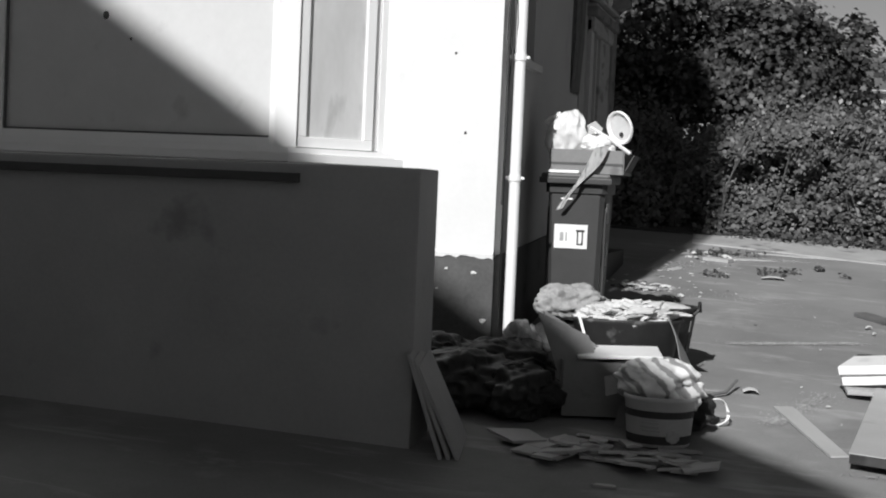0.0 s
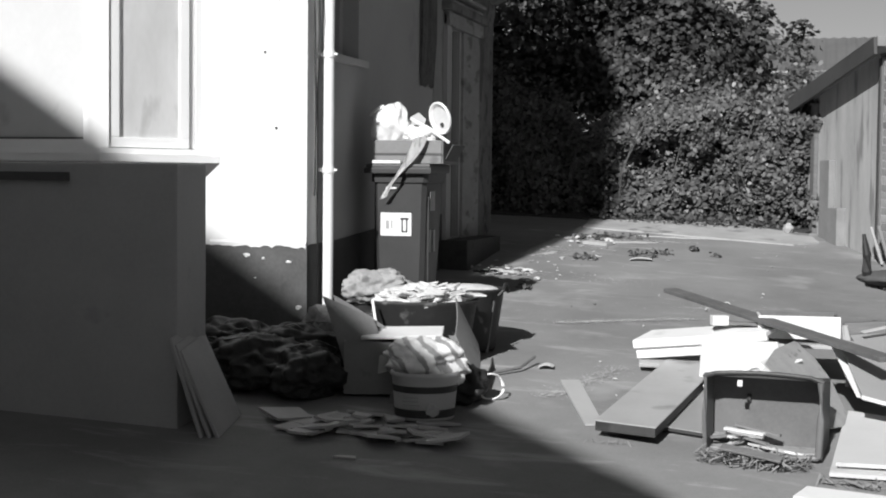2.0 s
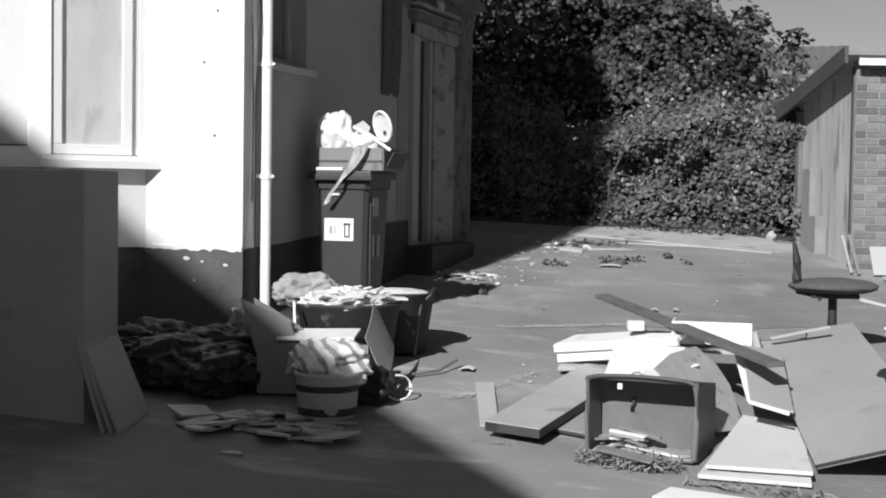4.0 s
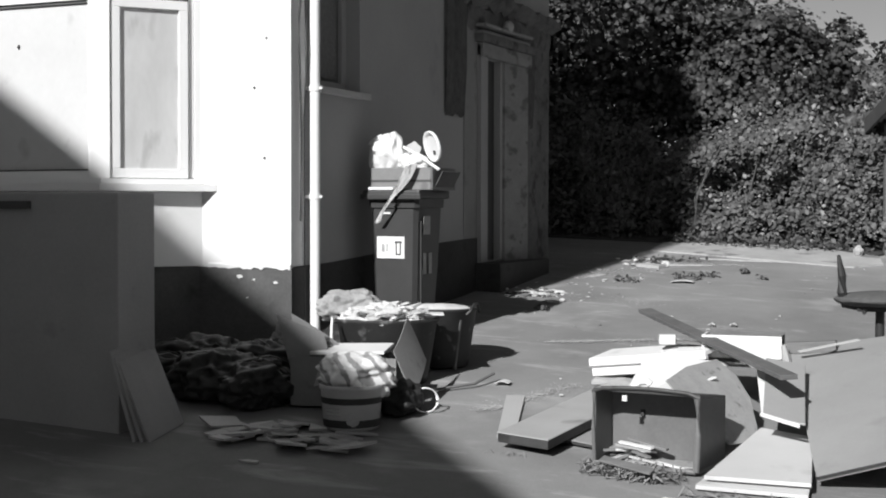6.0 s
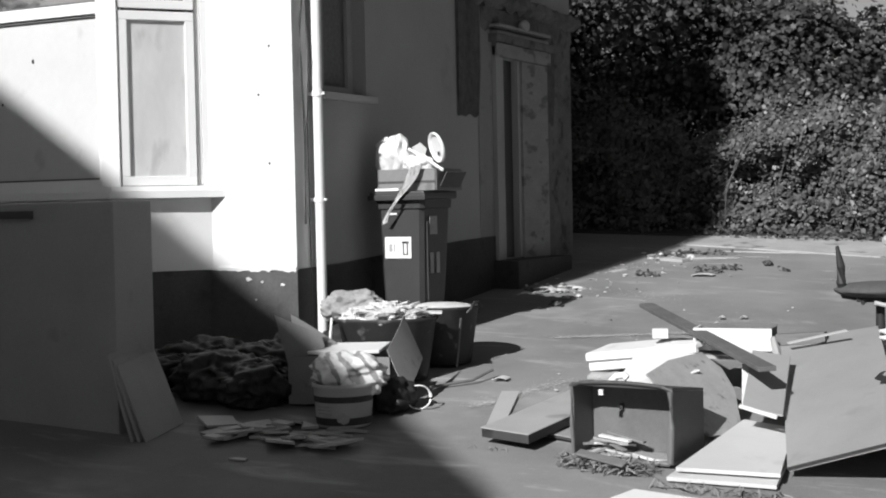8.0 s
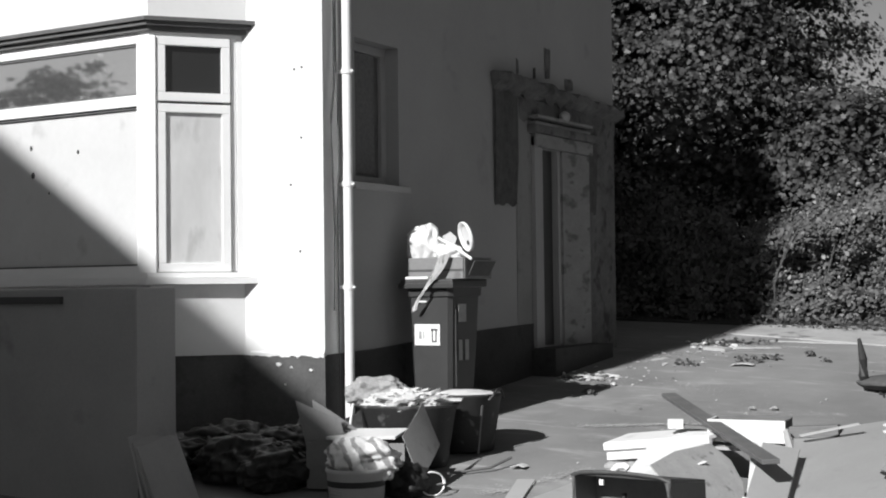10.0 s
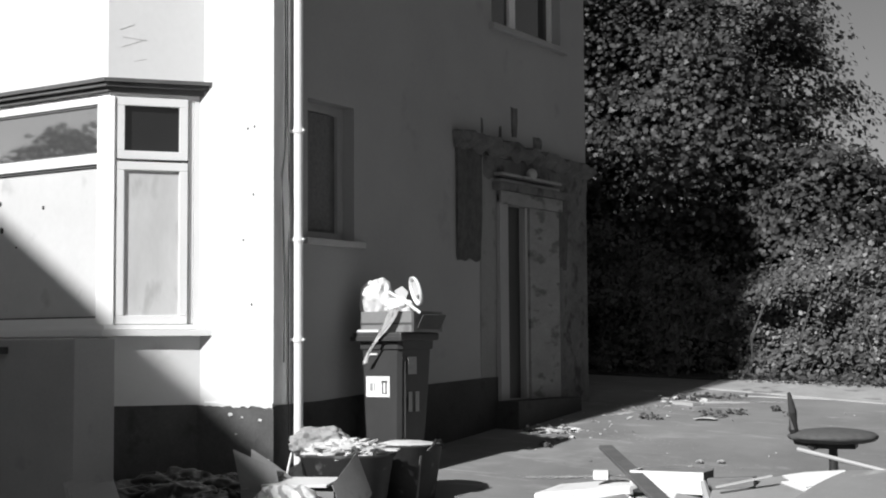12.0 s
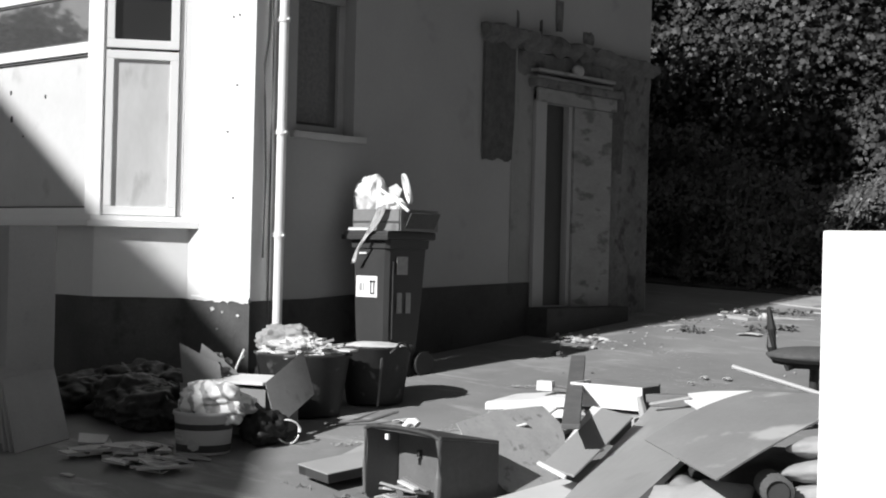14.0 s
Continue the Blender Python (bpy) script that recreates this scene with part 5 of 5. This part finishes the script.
part("door_frame", box(0.36, 0.44, 0.02, 0.1, -0.1, GH - 0.05, 0.006), LEANING, ga)
gd = part("garage_door", box(0.44, 2.9, 0.06, 0.1, -0.1, GH - 0.12), DARK_DOOR, ga, "dark boarded garage door")
for k in range(13):
    part("board", box(0.442, 2.898, 0.045, 0.06, -0.08 + 0.15 * k, 0.06 + 0.15 * k, 0.004), DARK_DOOR, gd)
pier = part("pier", box(0.0, 0.35, 0.004, 0.12, -0.1, GH - 0.05), MORTAR, ga)
bm = box(0, 0.213, -0.006, 0.05, 0, 0.064, 0.003)
brick_long = link("brick", bm, BRICK)
bm = box(0, 0.1, -0.006, 0.05, 0, 0.064, 0.003)
brick_short = link("brick", bm, BRICK)
first = {}
for k in range(28):
    z = -0.095 + 0.075 * k
    order = ((0.003, 1), (0.115, 0)) if k % 2 else ((0.003, 0), (0.227, 1))
    for x, short in order:
        src = brick_short if short else brick_long
        ob = src if src not in first else new("brick", src.data)
        first[src] = 1
        ob.parent = pier
        ob.location = (x + rnd.uniform(-0.002, 0.002), 0.003 + rnd.uniform(-0.002, 0.002), z)
# leavings by the garage
for k, (x, y, l, w, yaw, tip) in enumerate(((4.15, 5.05, 0.25, 0.3, 20, 60), (4.4, 4.95, 0.3, 0.2, 10, 30), (4.5, 4.9, 0.4, 0.25, -20, 15), (4.35, 4.7, 0.3, 0.22, 30, 10), (3.9, 5.0, 0.03, 0.42, 30, 60), (3.83, 5.05, 0.025, 0.42, 25, 55))):
    solo("discarded_board", box(-l / 2, l / 2, 0, w, -0.008, 0.008, 0.002), (PANEL_PALE, CARD, CONCRETE)[k % 3], "discarded pale board leaning by the garage", "board", "garage boards").matrix_world = pose(x, y, gz(x, y) + 0.02, tip, 0, yaw)

# ---- far building ----
fb = thing("far_shed", pose(0.5, 25, 0), "long distant shed with a ribbed sheet roof", "shed", kind="structure")
part("wall", box(0, 14, 0.2, 6, 0, 3.9), GARAGE_RENDER, fb)
bm = bmesh.new()
rows = [[bm.verts.new((-0.5 + 0.06 * k, y, z + (0.02 if k % 4 < 2 else 0))) for y, z in ((0, 3.8), (3.2, 4.95))] for k in range(245)]
for a, b in zip(rows, rows[1:]):
    bm.faces.new((a[0], b[0], b[1], a[1]))
part("roof", bm, ROOF_SHEET, fb)


# ---- trees, hedge, weeds ----
def leaf_mesh(name, centres, normals, sizes, outline, material, seed):
    """Many small leaves in one mesh: each a lobed outline turned to its normal, with a random spin."""
    rng = np.random.default_rng(seed)
    n, k = len(centres), len(outline)
    nm = normals / np.linalg.norm(normals, axis=1, keepdims=True)
    ref = rng.normal(size=(n, 3))
    u = np.cross(nm, ref)
    u /= np.linalg.norm(u, axis=1, keepdims=True) + 1e-9
    v = np.cross(nm, u)
    out = np.array(outline)
    fold = 0.25 * np.abs(out[:, 0])
    co = centres[:, None, :] + sizes[:, None, None] * (u[:, None, :] * out[None, :, 0, None] + v[:, None, :] * out[None, :, 1, None] + nm[:, None, :] * fold[None, :, None])
    me = bpy.data.meshes.new(name)
    me.vertices.add(n * k)
    me.vertices.foreach_set("co", co.reshape(-1).astype(np.float32))
    me.loops.add(n * k)
    me.loops.foreach_set("vertex_index", np.arange(n * k, dtype=np.int32))
    me.polygons.add(n)
    me.polygons.foreach_set("loop_start", np.arange(0, n * k, k, dtype=np.int32))
    me.polygons.foreach_set("loop_total", np.full(n, k, dtype=np.int32))
    me.update(calc_edges=True)
    me.materials.append(material)
    return new(name, me)


MAPLE = [(0.0, -0.5), (0.16, -0.22), (0.48, -0.3), (0.34, 0.0), (0.54, 0.2), (0.2, 0.2), (0.0, 0.6), (-0.2, 0.2), (-0.54, 0.2), (-0.34, 0.0), (-0.48, -0.3), (-0.16, -0.22)]
OVAL = [(0.0, -0.5), (0.26, -0.25), (0.3, 0.1), (0.0, 0.5), (-0.3, 0.1), (-0.26, -0.25)]


def crown_points(seed, centre, radii, clumps, per, spread, shell=0.55):
    """Leaves gathered in drooping clumps near the outside of an uneven crown."""
    rng = np.random.default_rng(seed)
    d = rng.normal(size=(clumps, 3))
    d /= np.linalg.norm(d, axis=1, keepdims=True)
    r = shell + (1 - shell) * rng.random(clumps) ** 0.6
    bump = np.array([1 + 0.22 * noise.noise(Vector(p) * 2.3 + Vector((seed, 0, 0))) for p in d])
    c = np.array(centre) + d * (r * bump)[:, None] * np.array(radii)
    off = rng.normal(size=(clumps, per, 3)) * np.array((1.0, 1.0, 0.26)) * spread * rng.uniform(0.6, 1.3, (clumps, 1, 1))
    pts = c[:, None, :] + off
    droop = np.sum(off[..., :2] ** 2, axis=2) / spread * 0.35
    pts[..., 2] -= droop
    nrm = d[:, None, :] * 0.9 + np.array((0, -0.25, 0.75)) + off / spread * 0.25 + rng.normal(size=(clumps, per, 3)) * 0.6
    return pts.reshape(-1, 3), nrm.reshape(-1, 3)


def make_tree(name, label, base, height, centre, radii, clumps, per, seed, size=0.13, spread=0.28):
    t = thing(name, pose(*base), label, "tree")
    rg = random.Random(seed)
    top = Vector(centre)
    trunk = [(0, 0, -0.3), (0.03, 0.02, height * 0.2), (-0.03, 0.05, height * 0.4), (top.x * 0.7, top.y * 0.7, height * 0.62), (top.x, top.y, height * 0.85)]
    part("trunk", sweep(trunk, [0.2, 0.16, 0.13, 0.09, 0.03], 12), BARK, t, smooth=True)
    for k in range(14):
        h = rg.uniform(0.22, 0.7)
        a = rg.uniform(0, 6.283)
        s = Vector((top.x * h, top.y * h, height * h))
        e = top + Vector((math.cos(a) * radii[0] * 0.75, math.sin(a) * radii[1] * 0.75, radii[2] * rg.uniform(-0.6, 0.6)))
        m = s.lerp(e, 0.5) + Vector((0, 0, 0.2))
        part("limb", sweep([s, m, e], [0.055, 0.035, 0.01], 7), BARK, t, smooth=True)
    pts, nrm = crown_points(seed, centre, radii, clumps, per, spread)
    rng = np.random.default_rng(seed + 1)
    crown = leaf_mesh("crown", pts, nrm, size * (0.6 + 0.7 * rng.random(len(pts))), MAPLE, LEAF, seed)
    crown.parent = t
    return t


maple = make_tree("maple_tree", "broad leafy maple behind the hedge", (-0.6, 10.2, 0.9), 7.0, (-0.5, 0.0, 3.7), (2.3, 1.9, 3.0), 170, 560, 5, 0.076, 0.4)
make_tree("maple_tree", "leafy maple beside the house end", (-3.6, 9.4, 0.8), 7.6, (0.3, 0.2, 4.4), (2.2, 2.0, 3.4), 140, 480, 9, 0.08, 0.4)
make_tree("maple_sapling", "spreading young maple over the hedge", (1.0, 9.3, 0.9), 3.0, (0.15, 0.0, 2.1), (1.15, 0.6, 0.95), 50, 340, 12, 0.076, 0.27)
make_tree("maple_sapling", "thin young maple near the garage", (2.35, 9.25, 0.9), 3.0, (0.05, 0.0, 1.85), (0.24, 0.25, 0.9), 34, 40, 14, 0.085, 0.12)
make_tree("maple_sapling", "thin maple shoot near the garage", (2.85, 9.15, 0.9), 2.4, (0.08, 0.0, 1.5), (0.1, 0.15, 0.85), 16, 30, 16, 0.08, 0.09)
for x, y, r in ((-13.5, -12, 20), (-16.8, -12.6, 140), (-20, -12.2, 250), (14, -17, 80), (19, -15, 200)):
    make_tree("maple_tree", "leafy maple standing across the street", (x, y, 0.2 if x < -19 else -1.2), 7.0, (-0.5, 0.0, 3.7), (2.3, 1.9, 3.0), 300, 60, 20 + r, 0.2, 0.3)

# hedge: leaves over a lumpy bank, denser at the front
rng = np.random.default_rng(77)
N = 46000
hx = rng.uniform(-4.2, 3.25, N)
top = 1.72 + 0.25 * np.clip(hx, 0, 3) + 0.1 * np.sin(hx * 1.7) + 0.12 * np.sin(hx * 4.1 + 1) + 0.08 * np.sin(hx * 9.3) + 1.0 * np.clip(0.35 - hx, 0, 1)
hz = gz(1.0, 7.6) + (top - gz(1.0, 7.6)) * rng.random(N) ** 0.9 + rng.exponential(0.09, N)
keep = np.array([noise.noise(Vector((a * 2.1, 3.7, c * 2.6))) + 0.5 * noise.noise(Vector((a * 5.5, 1.7, c * 6.0))) > -0.2 for a, c in zip(hx, hz)]) | (rng.random(N) < 0.42)
hx, hz = hx[keep], hz[keep]
N = len(hx)
lump = 0.44 * np.array([noise.noise(Vector((a * 1.6, 0.3, c * 1.8))) for a, c in zip(hx, hz)]) + 0.2 * np.array([noise.noise(Vector((a * 4.0, 7.3, c * 4.5))) for a, c in zip(hx, hz)])
bank = 7.45 + 0.25 * np.clip((hz - 1.0) / 1.4, 0, 1) ** 2 * 2 - np.clip(hx - 2.2, 0, 2) * 0.35
hy = bank + lump + rng.exponential(0.16, N)
cen = np.stack([hx, hy, hz], 1)
nor = np.stack([rng.normal(0, 0.55, N), -0.75 + rng.normal(0, 0.4, N), 0.6 + rng.normal(0, 0.4, N)], 1)
hedge = thing("hedge", pose(0, 0, 0), "dense overgrown leafy hedge across the yard end", "hedge", kind="stuff")
hl = leaf_mesh("leaves", cen, nor, 0.032 + 0.055 * rng.random(N) ** 1.5, OVAL, IVY, 78)
hl.parent = hedge
# solid dark core, added for the hedge's inner shade and to close bright gaps
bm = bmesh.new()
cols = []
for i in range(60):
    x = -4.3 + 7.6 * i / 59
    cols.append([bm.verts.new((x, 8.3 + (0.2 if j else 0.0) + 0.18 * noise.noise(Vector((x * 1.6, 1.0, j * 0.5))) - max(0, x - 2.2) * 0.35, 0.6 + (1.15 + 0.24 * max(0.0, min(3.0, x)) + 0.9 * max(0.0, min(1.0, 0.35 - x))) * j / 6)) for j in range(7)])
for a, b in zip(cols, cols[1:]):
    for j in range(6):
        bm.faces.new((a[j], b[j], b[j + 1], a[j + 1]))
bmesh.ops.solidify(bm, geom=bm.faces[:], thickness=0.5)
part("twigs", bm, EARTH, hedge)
for k in range(14):
    x = rnd.uniform(-1, 3.1)
    part("stem", sweep([(x, 7.6 - max(0, x - 2.2) * 0.35, 0.75), (x + rnd.uniform(-0.2, 0.2), 7.5 - max(0, x - 2.2) * 0.35, 1.3), (x + rnd.uniform(-0.4, 0.4), 7.65 - max(0, x - 2.2) * 0.35, 2.0)], 0.008, 5), BARK, hedge)


SHRED = [(-0.06, -0.5), (0.05, -0.48), (0.09, 0.1), (0.05, 0.5), (-0.04, 0.46)]


def weeds(name, cx, cy, rx, ry, count, size, seed, label, material=WEED, lift=0.03, outline=OVAL):
    rg = np.random.default_rng(seed)
    a, r = rg.uniform(0, 6.283, count), np.sqrt(rg.random(count))
    x, y = cx + rx * r * np.cos(a), cy + ry * r * np.sin(a)
    z = np.array([gz(p, q) for p, q in zip(x, y)]) + rg.random(count) * lift
    ob = leaf_mesh(name, np.stack([x, y, z], 1), np.stack([rg.normal(0, 0.8, count), rg.normal(-0.3, 0.8, count), 0.7 + rg.random(count)], 1), size * (0.5 + rg.random(count)), outline, material, seed)
    return tagged(ob, label, "weeds", "", "stuff")


for k, (x, y, rx, ry, n) in enumerate(((0.95, 5.7, 0.18, 0.12, 70), (1.15, 4.35, 0.13, 0.06, 50), (1.62, 4.75, 0.14, 0.12, 60), (2.06, 5.3, 0.05, 0.04, 30), (1.8, 4.95, 0.1, 0.05, 30), (0.95, 2.6, 0.1, 0.03, 20), (2.3, 5.0, 0.06, 0.03, 12), (1.25, 5.9, 0.3, 0.06, 60))):
    weeds("weeds", x, y, rx, ry, n, 0.038, 90 + k, "low straggling weeds in tarmac cracks", lift=0.05)
weeds("dead_leaves", 3.0, -1.68, 0.28, 0.09, 420, 0.06, 110, "dry leaves and shreds before the carcass", CARD, 0.06, SHRED)
weeds("dead_leaves", 3.75, -1.86, 0.45, 0.05, 160, 0.06, 111, "dry leaves along the cabinet doors", CARD, 0.03, SHRED)
weeds("dead_leaves", 2.25, -1.55, 0.14, 0.02, 30, 0.03, 112, "dry shreds under the long panel", CARD, 0.015, SHRED)
weeds("fallen_leaves", 1.9, 7.3, 1.3, 0.22, 500, 0.06, 113, "fallen leaves and weeds along the hedge foot", IVY, 0.12)
# pale litter on the tarmac
for k in range(95):
    x, y = rnd.uniform(0.5, 3.4), rnd.uniform(-1.0, 6.2)
    if k < 60:
        x, y = 0.75 + rnd.gauss(0, 0.25) + 0.04 * k / 12, rnd.uniform(3.0, 5.2)
    r = rnd.uniform(0.004, 0.013) * (1.5 if k < 60 else 1.0)
    n = rnd.choice((4, 5, 6))
    solo("litter_flake", prism([(r * math.cos(6.283 * i / n) * rnd.uniform(0.8, 1.8), r * math.sin(6.283 * i / n)) for i in range(n)], 0.005, pose(x, y, gz(x, y) + 0.012, rnd.uniform(-9, 9), rnd.uniform(-9, 9), rnd.uniform(0, 360))), (PLASTER, CONCRETE, PLASTER, CARD)[k % 4], "small pale flake of litter on tarmac", "litter", "litter flakes")
for k, (x, y, l, w) in enumerate(((0.5, 3.3, 0.22, 0.06), (0.7, 3.45, 0.12, 0.04), (0.62, 3.2, 0.16, 0.03), (1.65, 4.45, 0.2, 0.06), (2.42, 2.44, 0.05, 0.03), (2.58, 2.5, 0.05, 0.03), (2.45, 2.2, 0.03, 0.02), (1.55, 7.2, 0.3, 0.025), (1.2, 7.15, 0.2, 0.02), (1.64, -0.08, 0.09, 0.05))):
    c = solo("paper_scrap", board((x - l / 2, y - w / 2, gz(x, y) + 0.02), (l, 0.25 * l, 0.0), (-0.2 * w, 2 * w, 0.0), 0.004, 0.015), PLASTER, "crumpled pale scrap on the ground", "scrap", "paper scraps")
solo("stone", blob((0.05, 0.05, 0.06), 0.3, 71, 1.5, 0.05, 3), CONCRETE, "pale stone at the hedge foot", "stone").matrix_world = pose(2.92, 6.95, gz(2.92, 6.95) + 0.06)
solo("dark_stick", sweep([(1.3, -0.45, gz(1.3, -0.45) + 0.02), (1.5, -0.2, gz(1.5, -0.2) + 0.03), (1.55, 0.0, gz(1.55, 0) + 0.06)], 0.01, 6), WOOD, "dark stick on the tarmac", "stick")


def ragged_patch(x, y, rx, ry, yaw, seed, lift=0.006):
    """A thin uneven patch of dust or rubble lying on the yard."""
    rg = random.Random(seed)
    n = 22
    c, q = math.cos(radians(yaw)), math.sin(radians(yaw))
    pts = []
    for k in range(n):
        a = 6.283 * k / n
        r = rg.uniform(0.55, 1.15)
        u, v = rx * r * math.cos(a), ry * r * math.sin(a)
        pts.append((x + u * c - v * q, y + u * q + v * c))
    return on_ground(prism(pts, 0.006), lift)


for k, (x, y, rx, ry, yaw) in enumerate(((1.3, 5.6, 0.35, 0.05, 20), (0.75, 4.6, 0.12, 0.04, 70), (1.9, 6.2, 0.5, 0.05, 8))):
    solo("dust_patch", ragged_patch(x, y, rx, ry, yaw, 300 + k), DUST, "pale chalky dust streak on the tarmac", "dust", "dust streaks", "stuff")
solo("rubble_patch", ragged_patch(0.98, 5.85, 0.16, 0.1, 40, 330, 0.02), EARTH, "dark loose rubble at the shadow edge", "rubble", kind="stuff")
for k in range(70):
    x, y = (rnd.gauss(0.62, 0.14), rnd.gauss(3.35, 0.12)) if k < 40 else (rnd.gauss(1.0, 0.16), rnd.gauss(5.6, 0.2))
    r = rnd.uniform(0.012, 0.035)
    solo("rubble_piece", blob((r * 1.6, r, r * 0.6), 0.4, k, 2.0, r * 0.4, 1), (PLASTER, CONCRETE, PLASTER, EARTH)[k % 4], "small pale rubble piece at the shadow edge", "rubble", "rubble pieces").matrix_world = pose(x, y, gz(x, y) + 0.4 * r, 0, 0, rnd.uniform(0, 360))



def chalk_streak(points, width, count, seed):
    """A trail of crushed chalk crumbs along a line on the yard, thicker at its middle."""
    rg = random.Random(seed)
    bm = bmesh.new()
    for k in range(count):
        t = rg.random() * (len(points) - 1)
        i = min(int(t), len(points) - 2)
        f = t - i
        x = points[i][0] * (1 - f) + points[i + 1][0] * f + rg.gauss(0, width * rg.choice((0.8, 1.6, 3.2)))
        y = points[i][1] * (1 - f) + points[i + 1][1] * f + rg.gauss(0, width)
        r, yaw, z = rg.uniform(0.0015, 0.005), rg.uniform(0, 6.28), gz(x, y) + 0.008
        n = rg.choice((4, 5, 6))
        bm.faces.new([bm.verts.new((x + r * rg.uniform(0.7, 2.0) * math.cos(yaw + 6.283 * q / n), y + r * rg.uniform(0.6, 1.3) * math.sin(yaw + 6.283 * q / n), z + rg.uniform(0, 0.004))) for q in range(n)])
    return bm


for k, (line, w, n) in enumerate((([(1.45, 1.36), (1.7, 1.49), (2.0, 1.66), (2.36, 1.86)], 0.022, 330), ([(1.75, -0.75), (1.86, -0.6), (1.98, -0.2), (2.08, 0.14)], 0.025, 240), ([(0.75, 5.7), (1.2, 5.66), (1.95, 5.8)], 0.05, 200), ([(0.5, 3.25), (0.66, 3.3), (0.78, 3.5)], 0.06, 160), ([(0.5, 4.3), (0.75, 4.6), (0.9, 5.1)], 0.06, 120), ([(2.2, 2.2), (2.7, 2.5)], 0.12, 40), ([(1.2, 3.4), (1.9, 3.1)], 0.12, 60))):
    solo("chalk_streak", chalk_streak(line, w, n * 4, 500 + k), DUST, "pale trail of crushed plaster on the tarmac", "dust", "chalk streaks", "stuff")
lath = solo("broken_lath", board((2.83, -1.7, gz(2.9, -1.7) + 0.08), (0.3, -0.1, -0.03), (0.015, 0.05, 0.02), 0.012), WOOD, "broken pale lath among the dry shreds", "lath")
solo("ground_slab", on_ground(prism([(0.95, 5.3), (1.2, 5.25), (1.25, 5.36), (1.0, 5.42)], 0.03), 0.035), CONCRETE, "loose concrete slab at the shade edge", "slab")
